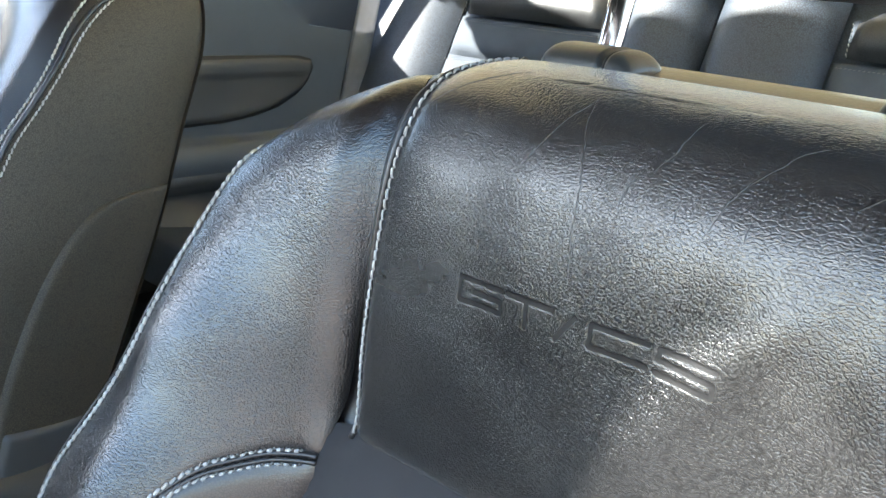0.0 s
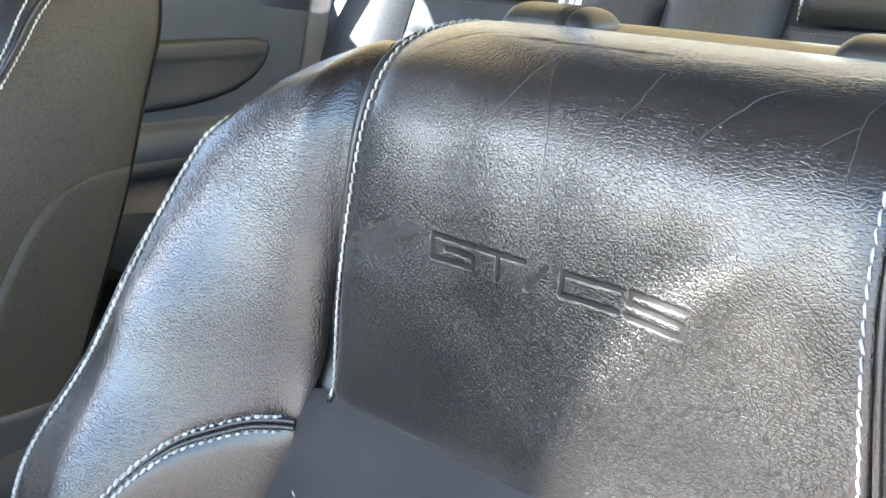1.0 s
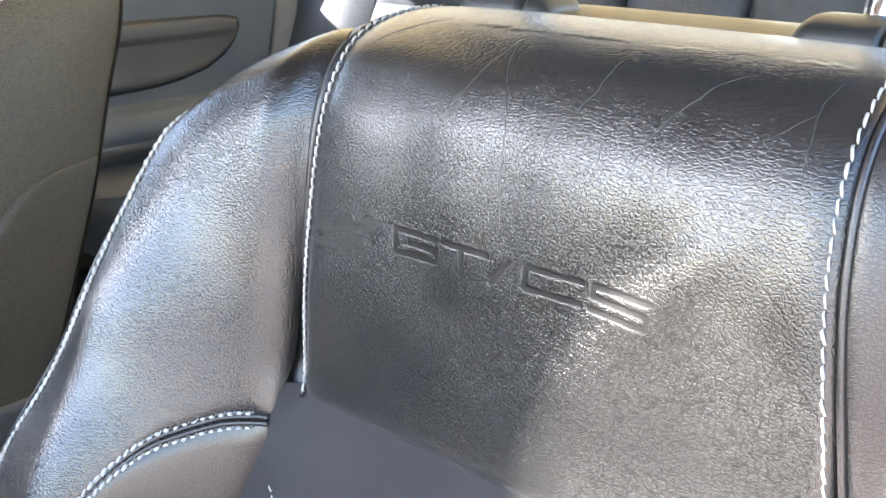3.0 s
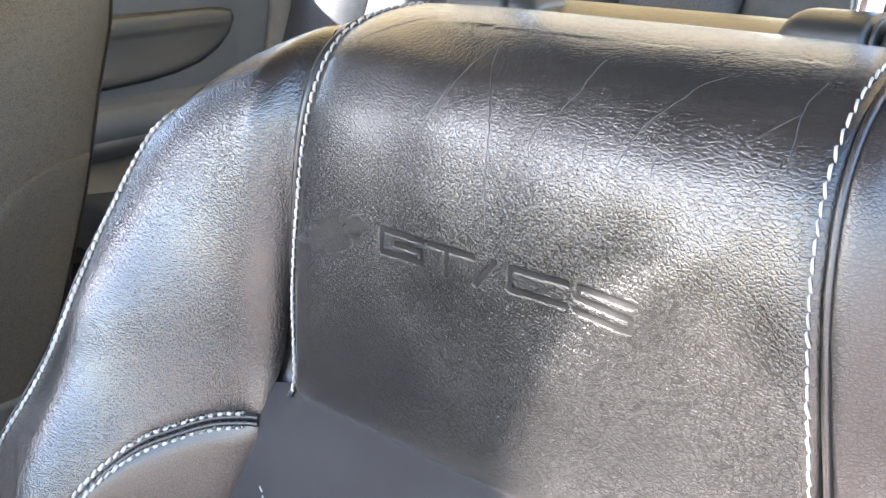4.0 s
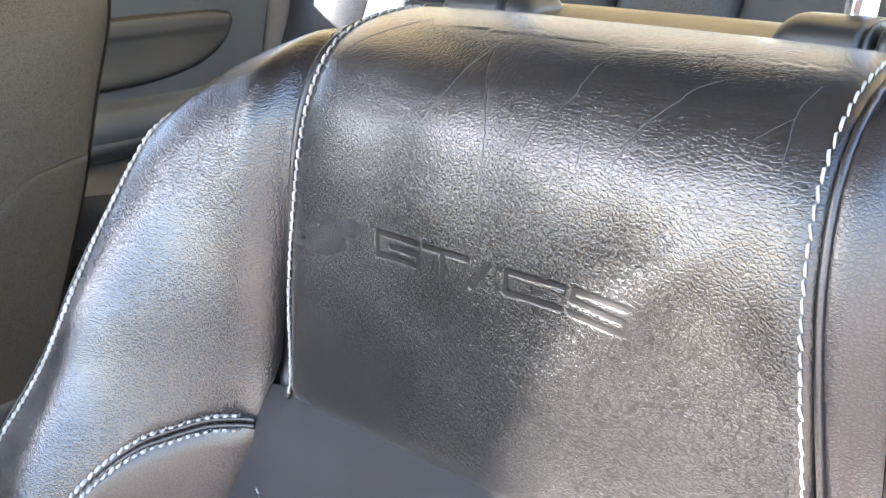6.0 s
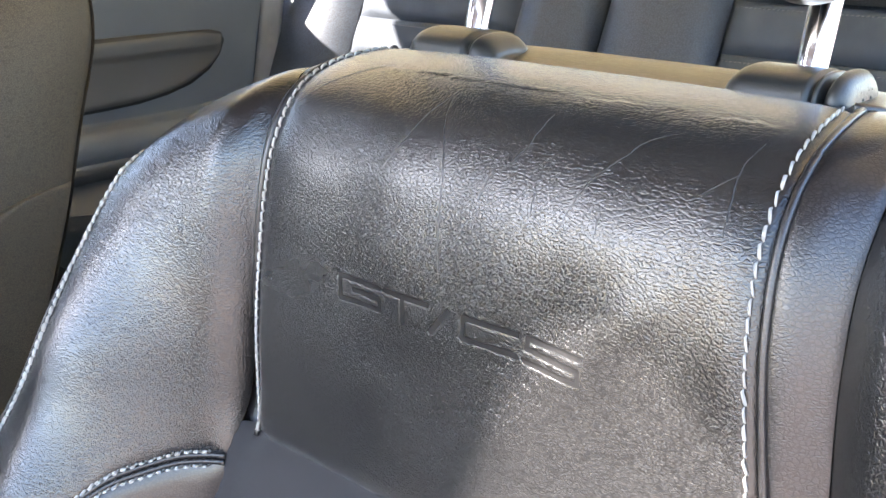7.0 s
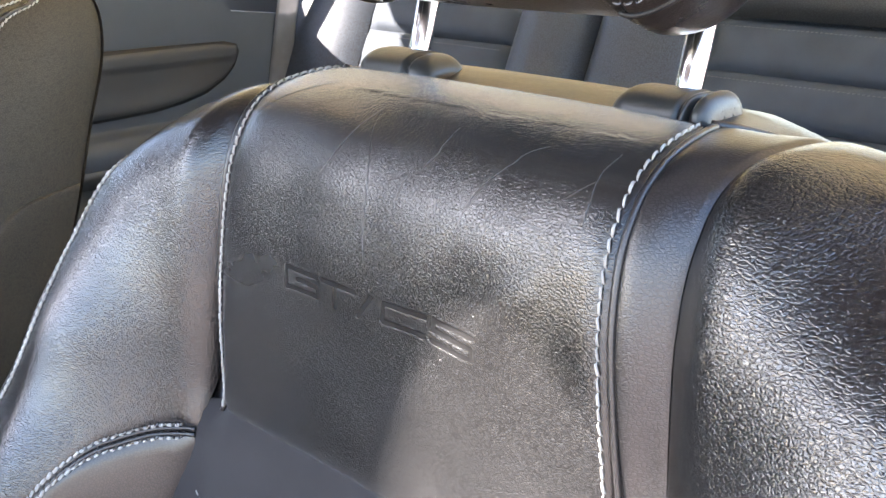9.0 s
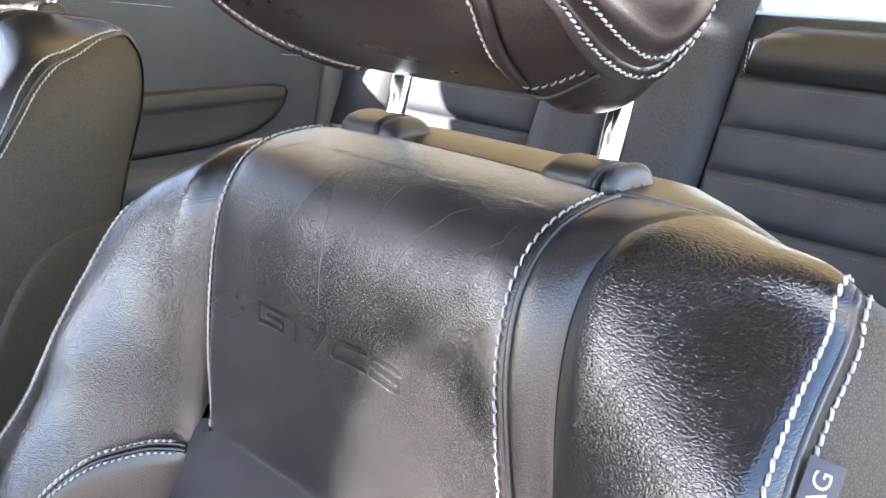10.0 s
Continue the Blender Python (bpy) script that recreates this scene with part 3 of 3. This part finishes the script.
    part("seat_plinth", box((SEAT_X - 0.262, -0.61, 0.06 - at), (SEAT_X + 0.262, -0.02, 0.36), 0.02), M_TRIM_D, seat, "dark plastic seat base")


def side_trim(seat):
    """The hard trim low on the seat's side, with a curved upper edge."""
    def flank(a, b):
        sf = b * S_MID
        sb = S_END - b * (S_END - S_MID)
        p, q = skin(edge(sf, 1), sf), skin(edge(sb, 1), sb)
        out = 0.022 * math.sin(math.pi * min(0.999, max(0.001, a))) ** 0.7 * min(1.0, (q - p).length / 0.16)
        return p.lerp(q, a) + Vector((out - 0.003, 0, 0))

    def level(a, z):
        """How far along the side lies height z, on the line a."""
        lo, hi = 0.0, 0.95
        for _ in range(14):
            mid = (lo + hi) / 2
            lo, hi = (mid, hi) if flank(a, mid).z < z else (lo, mid)
        return (lo + hi) / 2

    def at(y, z):
        lo, hi = 0.02, 0.985
        for _ in range(11):
            mid = (lo + hi) / 2
            lo, hi = (mid, hi) if flank(mid, level(mid, z)).y < y else (lo, mid)
        return flank((lo + hi) / 2, level((lo + hi) / 2, z))

    def trim(z0, z1, line, lift, n, m):
        def f(a, b):
            c = 1 - (1 - b) ** 2
            z = z0 + c * (z1 - z0)
            front = line(z)
            rear = flank(0.985, level(0.985, z)).y
            p = at(front + a * (rear - front), z)
            near = min(a * (rear - front), (z1 - z) * 1.0, (1 - a) * (rear - front) + 0.002)
            p.x += lift * (1 - math.exp(-max(0.0, near) / 0.0022)) - 0.0004
            return p
        return sheet(f, n, m)
    curve = [(0.30, -0.165), (0.4655, -0.150), (0.548, -0.129), (0.613, -0.101), (0.651, -0.071), (0.664, -0.045), (0.670, -0.012), (0.672, 0.017)]
    part("side_trim", trim(0.30, 0.672, lambda z: stepped(z, curve), 0.0050, 26, 44), M_SIDE, seat, "dark plastic lower side trim")
    part("recline_cover", trim(0.32, 0.462, lambda z: stepped(z, curve) + 0.004, 0.0085, 16, 16), M_TRIM_D, seat, "dark plastic recliner cover")


side_trim(passenger)
WIDE["extra"] = 0.0
cushion(driver, 0.0)
cushion(passenger, SHIFT.z)
part("cushion_bolster", box((SEAT_X + 0.245, -0.61, 0.28), (SEAT_X + 0.342, -0.055, 0.428), 0.034, 5), M_DOOR, passenger, "smooth dark leather cushion bolster")


def seam(side, s0, s1, across, lift=0.0):
    """A line on the skin: across(s) is the half width along the profile."""
    def path(t):
        s = s0 + t * (s1 - s0)
        u = side * across(s)
        n = normal(u, s)
        return skin(u, s) + n * lift, n
    return path


def half(s):
    return stepped(s, HALF)


for side in (-1, 1):
    stitches("stitching", driver, seam(side, suede_line(0.14) + 0.001, S_SEAM - 0.021, lambda s: half(s) - 0.0045, 0.0004), 0.0052 if side < 0 else 0.0058, 0.0003 if side < 0 else 0.0006, 0.00070 if side < 0 else 0.00062)
    path = seam(side, s_at(0.670), S_SEAM - 0.019, lambda s: half(s) + 0.0012, -0.0006)
    part("piping", tube([path(k / 90)[0] for k in range(91)], 0.0017, 8), M_SMOOTH, driver, "rolled leather piping")

seam_across = [skin(u, back_line(u) + 0.0005) + normal(u, back_line(u)) * -0.0012 for u in (-0.124 + 0.248 * k / 60 for k in range(61))]
part("seam", tube(seam_across, 0.0008, 6), M_GASKET, driver, "dark seam under the headrest sleeves")
for side in (-1, 1):
    welt = [skin(side * u, back_line(u) + 0.003) + normal(side * u, back_line(u)) * 0.0002 for u in (0.126 + 0.060 * k / 40 for k in range(41))]
    part("piping", tube(welt, 0.0021, 8), M_SMOOTH, driver, "rolled leather piping on the shoulder")
# outer seams: a double row on either side, with a raised welt between
def edge_pair(seat, side, low):
    stitches("stitching", seat, seam(side, s_at(low), S_TOP + 0.075, lambda s: edge(s, side) - (0.005 if side > 0 else 0.008), 0.0010), 0.0050, 0.0003, 0.00095 if side > 0 else 0.00115)

    def flank_path(t, a=0.085):
        sf = s_at(low) + t * (S_MID - 0.012 - s_at(low))
        b = sf / S_MID
        sb = S_END - b * (S_END - S_MID)
        p, q = skin(side * edge(sf, side), sf), skin(side * edge(sb, side), sb)
        w = 0.008 / max(0.03, (q - p).length)
        w = min(w, 0.45)
        out = 0.022 * math.sin(math.pi * w) ** 0.7 * min(1.0, (q - p).length / 0.16)
        return p.lerp(q, w) + Vector((side * (out - 0.003), 0, 0)), Vector((side, -0.2, 0.1)).normalized()
    stitches("stitching", seat, flank_path, 0.0046, 0.0007, 0.00085)
    welt = [seam(side, s_at(low), S_TOP + 0.075, lambda s: edge(s, side) + 0.001, -0.002)(k / 60)[0] for k in range(61)]
    part("piping", tube(welt, 0.0024, 8), M_SMOOTH, seat, "rolled leather welt")


for seat in (driver, passenger):
    WIDE["extra"] = 0.010 if seat == passenger else 0.0
    for side in (-1, 1):
        edge_pair(seat, side, 0.40)
WIDE["extra"] = 0.0

# double seam across the lower bolsters
for side in (-1, 1):
    for d in (-0.0046, 0.0046):
        def low_path(t, side=side, d=d):
            u = 0.181 + t * (0.298 - 0.181)
            s = bolster_line(u) + d
            n = normal(side * u, s)
            return skin(side * u, s) - n * 0.0008, n
        stitches("stitching", driver, low_path, 0.0050, 0.0003, 0.00105, 0.0013)
    for d in (-0.0020, 0.0020):
        def roll_path(t, side=side, d=d):
            u = 0.174 + t * (0.300 - 0.174)
            s = bolster_line(u) + d
            return skin(side * u, s) - normal(side * u, s) * 0.0008
        part("piping", tube([roll_path(k / 50) for k in range(51)], 0.0019, 8), M_SMOOTH, driver, "rolled leather welt")
    def groove_path(t, side=side):
        u = 0.178 + t * (0.300 - 0.178)
        s = bolster_line(u)
        n = normal(side * u, s)
        return skin(side * u, s) + n * 0.0001, n
    stitches("stitching", driver, groove_path, 0.0030, 0.0022, 0.0006).data.materials[0] = M_GASKET

def suede_stitch(t):
    u, s = -0.170 + 0.013 * t, s_at(0.613 - 0.024 * t)
    n = normal(u, s)
    return skin(u, s) + n * 0.0010, n
stitches("stitching", driver, suede_stitch, 0.0040, 0.0014, 0.0005)

# ---------------------------------------------------------------- headrest sleeves and posts
LEAN = Vector((0, 0.27, 0.963)).normalized()


def loaf(x0, x1, y0, y1, z0, h, left, right, n=20):
    """A rounded loaf lying along x; left and right: how far each end is rounded."""
    def f(a, b):
        x = x0 + a * (x1 - x0)
        e = 1.0
        if left:
            e = min(e, math.sqrt(max(0, 1 - max(0, 1 - (x - x0) / left) ** 2)))
        if right:
            e = min(e, math.sqrt(max(0, 1 - max(0, 1 - (x1 - x) / right) ** 2)))
        th = math.pi * b
        cy, ry = (y0 + y1) / 2, (y1 - y0) / 2
        c, q = math.cos(th), math.sin(th)
        ry2 = ry * (0.55 + 0.45 * e)
        return Vector((x, cy - ry2 * math.copysign(abs(c) ** 0.8, c), z0 + h * e * q ** 0.75))
    bm = sheet(f, n, 18)
    for col in (0, n):
        ring = [v for v in bm.verts if abs(v.co.x - (x0 if col == 0 else x1)) < 1e-6]
        if len(ring) > 2:
            try:
                bm.faces.new(sorted(ring, key=lambda v: math.atan2(v.co.z - z0 - 0.002, v.co.y - (y0 + y1) / 2)))
            except ValueError:
                pass
    bmesh.ops.recalc_face_normals(bm, faces=bm.faces)
    return bm


def sleeve(seat, px, z0, button):
    """The plastic sleeve round a post, split in two; one end is a release button."""
    cut = px + (0.0130 if button else 0.0170)
    y0, y1 = -0.0085, 0.0295
    body = part("post_sleeve", loaf(px - (0.0285 if button else 0.0275), cut, y0, y1, z0, 0.0140, 0.011, 0.0015), M_CAP, seat, "satin black plastic headrest sleeve")
    part("slit", loaf(cut, cut + 0.0020, y0 + 0.002, y1 - 0.002, z0, 0.0130, 0.0, 0.0, 2), M_GASKET, body)
    if button:
        part("rim", loaf(cut + 0.0005, cut + 0.0030, y0 + 0.0005, y1 - 0.0005, z0, 0.0136, 0.0, 0.001, 4), M_CAP, body)
        knob = part("button", loaf(cut + 0.0034, cut + 0.0150, y0, y1, z0, 0.0150, 0.005, 0.006), M_CAP, body, "black release button with a dimpled end")
        bm = bmesh.new()
        for i in range(11):
            turn = i * 2 * math.pi / 8
            rr = 0.0042 if i < 8 else 0.0016
            made = bmesh.ops.create_icosphere(bm, subdivisions=1, radius=0.0008)["verts"]
            for v in made:
                h = 0.0068 + rr * math.sin(turn)
                v.co += Vector((cut + 0.0148 - 0.30 * h * h / 0.0136, 0.0120 + 1.25 * rr * math.cos(turn), z0 + h))
        part("dimple", bm, M_CAP, knob)
    else:
        part("end_piece", loaf(cut + 0.0016, cut + 0.0175, y0, y1, z0, 0.0134, 0.002, 0.014), M_CAP, body)
    base = Vector((px, 0.0170, 0.876))
    part("post", tube([base, base + LEAN * 0.012, base + LEAN * 0.19], 0.0068, 24), M_CHROME, seat, "polished chrome headrest post")


for seat in (driver, passenger):
    sleeve(seat, -0.0775, 0.8765, False)
    sleeve(seat, 0.1110, 0.8752, True)

# ---------------------------------------------------------------- headrest
HEAD_X, HEAD_W = 0.016, 0.152
SECTION = [(-0.015, 0.9225), (-0.050, 0.932), (-0.086, 0.949), (-0.116, 0.971), (-0.136, 1.000), (-0.138, 1.042), (-0.110, 1.087), (-0.075, 1.112),
           (-0.035, 1.114), (0.002, 1.092), (0.027, 1.052), (0.036, 1.003), (0.031, 0.959), (0.012, 0.930)]


def ring_point(t, k):
    """A point round the headrest's section, t in 0..1, scaled by k about its middle."""
    n = len(SECTION)
    x = (t % 1.0) * n
    i, f = int(x) % n, x - int(x)
    p = [SECTION[(i + d) % n] for d in (-1, 0, 1, 2)]
    out = []
    for c in (0, 1):
        a, b, q, d = (v[c] for v in p)
        out.append(0.5 * (2 * b + (q - a) * f + (2 * a - 5 * b + 4 * q - d) * f * f + (3 * b - a - 3 * q + d) * f**3))
    cy, cz = -0.044, 1.022
    return cy + k * (out[0] - cy), cz + k * (out[1] - cz)


def swell(u):
    """How full the section is at u across."""
    a = abs(u) / HEAD_W
    return max(0.0, 1 - max(0.0, a - 0.60) ** 1.8 * 1.1)


def head_point(u, t, k=1.0, pull=0.0):
    y, z = ring_point(t, swell(u) * k)
    inner = 0.105 * (0.90 + 0.28 * ease(z, 0.922, 0.978))         # the front seams spread upwards
    outer = 0.145 * (0.91 + 0.09 * ease(z, 0.935, 0.975))
    a = abs(u)
    a = a / 0.105 * inner if a <= 0.105 else outer - (0.145 - a) / 0.040 * (outer - inner)
    u = math.copysign(a, u)
    y, z = ring_point(t, swell(u) * k)
    y += 0.018 * (abs(u) / HEAD_W) ** 2
    return Vector((HEAD_X + u, y, z))


def head_panel(u0, u1, dip=0.003, nu=24, hang=0.0):
    def f(a, b):
        u = u0 + a * (u1 - u0)
        d = min(a, 1 - a) * abs(u1 - u0)
        p = head_point(u, b, 1 - dip / 0.09 * math.exp(-d / 0.004))
        p.z -= hang * math.sin(math.pi * a ** 0.55) ** 0.8 * math.exp(-((p.z - 0.928) / 0.012) ** 2)
        return p
    return sheet(f, nu, 72)


def build_headrest(seat):
    """The padded headrest with its end caps, piping and stitching."""
    headrest = part("headrest", head_panel(-0.105, 0.105, nu=40), M_HEAD, seat, "brown-black leather headrest with pale stitching")
    for side in (-1, 1):
        bm = head_panel(side * 0.105, side * 0.145, nu=14, hang=0.009 if side > 0 else 0.0)
        part("headrest_side", bm, M_HEAD, headrest)
        def cap_face(a, b, side=side):
            k = 1 - a
            p = head_point(side * 0.145, b, k)
            out = 0.016 * (1 - k**3) + 0.004 * math.exp(-((k - 0.80) / 0.06) ** 2) - 0.004 * math.exp(-((k - 0.90) / 0.03) ** 2)
            return p + Vector((side * out, 0, 0))
        part("headrest_end", sheet(cap_face, 24, 72), M_HEAD, headrest)
        part("piping", tube([head_point(side * 0.1065, k / 90, 1.010) for k in range(91)], 0.0036, 8), M_HEAD, headrest, "rolled leather piping")

        def ring_seam(u, k=1.0, lift=0.0, side=side):
            def path(t):
                p = head_point(side * u, t, k)
                mid = Vector((p.x, -0.044, 1.022))
                n = (p - mid).normalized()
                return p + n * lift + Vector((side * 0.0, 0, 0)), n
            return path
        stitches("stitching", headrest, ring_seam(0.1015), 0.0037, 0.0012, 0.0007)
        def low_seam(t, side=side, rise=0.0):
            p = head_point(side * (0.1075 + 0.036 * t), 0.078 + rise - 0.010 * t)
            if side > 0:
                p.z -= 0.009 * math.sin(math.pi * min(1.0, 0.06 + 0.9 * t) ** 0.55) ** 0.8 * math.exp(-((p.z - 0.928) / 0.012) ** 2)
            n = (p - Vector((p.x, -0.020, 1.0))).normalized()
            return p + n * 0.0004, n
        part("seam", tube([low_seam(k / 30)[0] for k in range(31)], 0.0012, 6), M_GASKET, headrest, "dark seam under the headrest's end")
        stitches("stitching", headrest, lambda t: low_seam(t, side, 0.016), 0.0037, 0.0012, 0.0006).data.materials[0] = M_DTHREAD
        def end_seam(k, lift, side=side):
            def path(t):
                p = head_point(side * 0.145, t, k)
                out = 0.016 * (1 - k**3) + 0.004 * math.exp(-((k - 0.80) / 0.06) ** 2) - 0.004 * math.exp(-((k - 0.90) / 0.03) ** 2)
                return p + Vector((side * (out + lift), 0, 0)), Vector((side, 0, 0))
            return path
        stitches("stitching", headrest, end_seam(0.955, 0.0003), 0.0037, 0.0012, 0.0007)
        stitches("stitching", headrest, end_seam(0.855, 0.0003), 0.0037, 0.0012, 0.0007)
        part("piping", tube([end_seam(0.915, -0.001)(k / 90)[0] for k in range(91)], 0.0028, 8), M_HEAD, headrest, "rolled leather piping")


for seat in (driver, passenger):
    build_headrest(seat)

# ---------------------------------------------------------------- rear seats
def rear_y(z):
    return 0.78 + 0.45 * (z - 0.76)


def rear_panel(x0, x1, z0, z1, out, edge=0.012, nx=24, nz=24, crown=0.0, round_top=0.0):
    """A padded panel on the reclined rear backrest."""
    up = Vector((0, 0.41, 0.912))
    nrm = Vector((0, -0.912, 0.41))
    def f(a, b):
        x, z = x0 + a * (x1 - x0), z0 + b * (z1 - z0)
        d = min(x - x0, x1 - x, (z - z0) * 1.1, (z1 - z) * 1.1)
        h = out * (1 - math.exp(-max(0, d) / edge)) + crown * math.sin(math.pi * a)
        if round_top:
            h -= round_top * ease(b, 0.86, 1.0) ** 2
        return Vector((x, rear_y(z), z)) + nrm * (h - 0.006)
    return sheet(f, nx, nz)


def rear_seat(x_left, insert0, insert1, x_right, wide_left, label):
    seat = thing("rear_seat", label, "car seat", "rear seats")
    part("backrest_core", slab([(0.64, 0.42), (0.80, 0.42), (1.02, 0.90), (rear_y(0.905) + 0.012, 0.905)], "x", x_left + 0.004, x_right - 0.004, 0.004), M_REAR, seat)
    part("bolster", rear_panel(x_left, insert0 - 0.004, 0.45, 1.04, 0.052, 0.050 if wide_left else 0.026, 30, 50, round_top=0.06), M_REAR, seat, "dark grey leather rear bolster")
    part("bolster", rear_panel(insert1 + 0.004, x_right, 0.45, 1.04, 0.052 if wide_left else 0.070, 0.026, 30, 50, round_top=0.06), M_REAR, seat, "dark grey leather rear bolster")
    edges = [0.54, 0.598, 0.654, 0.710, 0.767, 0.829]
    for lo, hi in zip(edges, edges[1:]):
        part("pleat", rear_panel(insert0, insert1, lo, hi, 0.017, 0.006, 20, 16), M_RSUEDE, seat, "dark grey suede pleat")
        y = rear_y(hi) - 0.002
        stitches("stitching", seat, lambda t, hi=hi, y=y: (Vector((insert0 + 0.01 + t * (insert1 - insert0 - 0.02), rear_y(hi - 0.008) - 0.0095, hi - 0.008)), Vector((0, -0.9, 0.4))), 0.0035, 0.0025, 0.0005).data.materials[0] = M_DTHREAD
    def crown(a, b):
        x = insert0 + 0.016 + a * (insert1 - insert0 - 0.032)
        z = 0.832 + b * 0.070
        d = min(x - insert0 - 0.016, insert1 - 0.016 - x, 0.05)
        zz = z - 0.020 * (1 - ease(d, 0.0, 0.045)) * b
        y = rear_y(zz) - 0.030 * math.sin(math.pi * min(1, 0.10 + 0.78 * b)) * ease(d + 0.006, 0.0, 0.03) + 0.10 * ease(b, 0.8, 1.0) ** 2
        return Vector((x, y, zz))
    part("top_panel", sheet(crown, 40, 24), M_RDARK, seat, "dark leather top panel of the rear backrest")
    for ex in (insert0 + 0.020, insert1 - 0.020):
        stitches("stitching", seat, lambda t, ex=ex: (Vector((ex, rear_y(0.835 + 0.045 * t) - 0.012 - 0.012 * t, 0.835 + 0.045 * t)), Vector((0, -0.9, 0.4))), 0.004, 0.002, 0.0007)
    def squab(a, b):
        x = x_left + 0.004 + a * (x_right - x_left - 0.008)
        y = 0.24 + b * 0.42
        e = min(a, 1 - a) * (x_right - x_left)
        z = 0.48 - 0.05 * b + 0.05 * ease(b, 0.0, 0.10) - 0.05 + 0.03 * (1 - math.exp(-e / 0.03))
        return Vector((x, y, z))
    part("seat_cushion", sheet(squab, 24, 24), M_REAR, seat, "dark grey leather rear cushion")
    part("seat_plinth", box((x_left + 0.01, 0.27, 0.06), (x_right - 0.01, 0.80, 0.40)), M_CARPET, seat)
    return seat


rear_seat(-1.270, -1.020, -0.690, -0.5425, True, "dark grey leather and suede rear seat in patchy sun")
rear_seat(-0.5375, -0.356, -0.030, 0.150, False, "dark grey leather and suede rear seat with pleats")

# belt webbing hanging along the pillar
belt = thing("seat_belt", "grey woven belt webbing hanging beside the rear seat", "seat belt")
def webbing(a, b):
    z = 0.40 + b * 0.52
    y = 0.664 + 0.20 * (z - 0.67) + a * 0.047
    return Vector((LEFT + 0.003 + 0.004 * math.sin(a * 3.1), y, z))
bm = sheet(webbing, 6, 30)
bmesh.ops.solidify(bm, geom=list(bm.faces), thickness=0.0012)
part("webbing", bm, M_BELT, belt)
part("anchor", box((LEFT - 0.006, 0.706, 0.915), (LEFT + 0.012, 0.762, 0.935), 0.004), M_CAP, belt, "black plastic belt anchor")

# ---------------------------------------------------------------- fine things on the driver's seat
def on_panel(x, z, lift=0.0):
    """A point on the middle panel's leather by its x and height."""
    lo, hi = s_at(0.6), S_TOP
    u = x - SEAT_X
    for _ in range(30):
        mid = (lo + hi) / 2
        if skin(u, mid).z < z:
            lo = mid
        else:
            hi = mid
    n = normal(u, lo)
    hw = half(lo)
    border = max(0.0, hw - abs(u))
    return skin(u, lo) + n * (0.0045 * (1 - math.exp(-border / 0.006)) - 0.003 + (dents(u, z) * ease(border, 0.0, 0.03) if lo < S_TOP - 0.03 else 0) + lift)


def crease(points, r=0.00020):
    """A fine worn line through (x, z) points, wandering a little."""
    pts, last = [], len(points) - 1
    for i in range(last):
        p0, p1, p2, p3 = (Vector(points[min(max(j, 0), last)]) for j in (i - 1, i, i + 1, i + 2))
        for k in range(14):
            f = k / 14
            q = 0.5 * (2 * p1 + (p2 - p0) * f + (2 * p0 - 5 * p1 + 4 * p2 - p3) * f**2 + (3 * p1 - p0 - 3 * p2 + p3) * f**3)
            pts.append(on_panel(q.x + 0.0009 * noise.noise(Vector((q.y * 260, p1.x * 90, 0))), q.y, 0.00003))
    pts.append(on_panel(*points[-1], 0.00003))
    n = len(pts)
    part("crease", tube(pts, [r * (0.25 + 0.75 * math.sin(math.pi * (i + 0.5) / n)) for i in range(n)], 5), M_WORN, driver, "fine pale crease in the leather")


crease([(-0.0125, 0.870), (0.0005, 0.8465), (0.0047, 0.8194), (0.007, 0.800)])
crease([(-0.0141, 0.8726), (-0.0217, 0.861), (-0.0282, 0.850), (-0.035, 0.840)])
crease([(0.0432, 0.8707), (0.0407, 0.861), (0.0349, 0.852)])
crease([(0.0281, 0.850), (0.0233, 0.836)])
crease([(0.0985, 0.8705), (0.0905, 0.8672), (0.085, 0.8620), (0.0738, 0.8505), (0.066, 0.8327)], 0.00022)
crease([(0.135, 0.872), (0.1326, 0.864), (0.134, 0.855), (0.1345, 0.844)])
crease([(0.133, 0.863), (0.1202, 0.854)])
crease([(-0.0688, 0.8777), (-0.0915, 0.870), (-0.1077, 0.8595)])
crease([(0.0513, 0.8447), (0.0519, 0.835)])
crease([(0.0837, 0.8427), (0.0838, 0.835)])

# airbag tag in the outer seam
tag = part("airbag_tag", box((-0.022, -0.0075, -0.0006), (0.022, 0.0075, 0.0006), 0.0004), M_TAG, driver, "small dark grey airbag tag with pale letters")
t_up = Vector((-0.0006, 0.0058, 0.0088)).normalized()
t_out = Vector((0.78, -0.48, 0.40))
t_out = (t_out - t_up * t_out.dot(t_up)).normalized()
t_side = t_out.cross(t_up)
t_mid = Vector((0.3048, -0.0835, 0.8150)) + t_out * 0.0016 - t_up * 0.0150 - t_side * 0.003
tag.matrix_world = Matrix(((t_up.x, t_side.x, t_out.x, t_mid.x), (t_up.y, t_side.y, t_out.y, t_mid.y), (t_up.z, t_side.z, t_out.z, t_mid.z), (0, 0, 0, 1)))
curve = bpy.data.curves.new("letters", "FONT")
curve.body, curve.size, curve.extrude, curve.align_x, curve.align_y = "AIRBAG", 0.0105, 0.0002, "CENTER", "CENTER"
text = new("letters_source", curve)
bpy.context.view_layer.update()
mesh = bpy.data.meshes.new_from_object(text.evaluated_get(bpy.context.evaluated_depsgraph_get()))
bpy.data.objects.remove(text)
mesh.materials.append(M_THREAD)
letters = new("letters", mesh)
letters.parent = tag
letters.matrix_local = Matrix.Translation((0, 0, 0.0007))
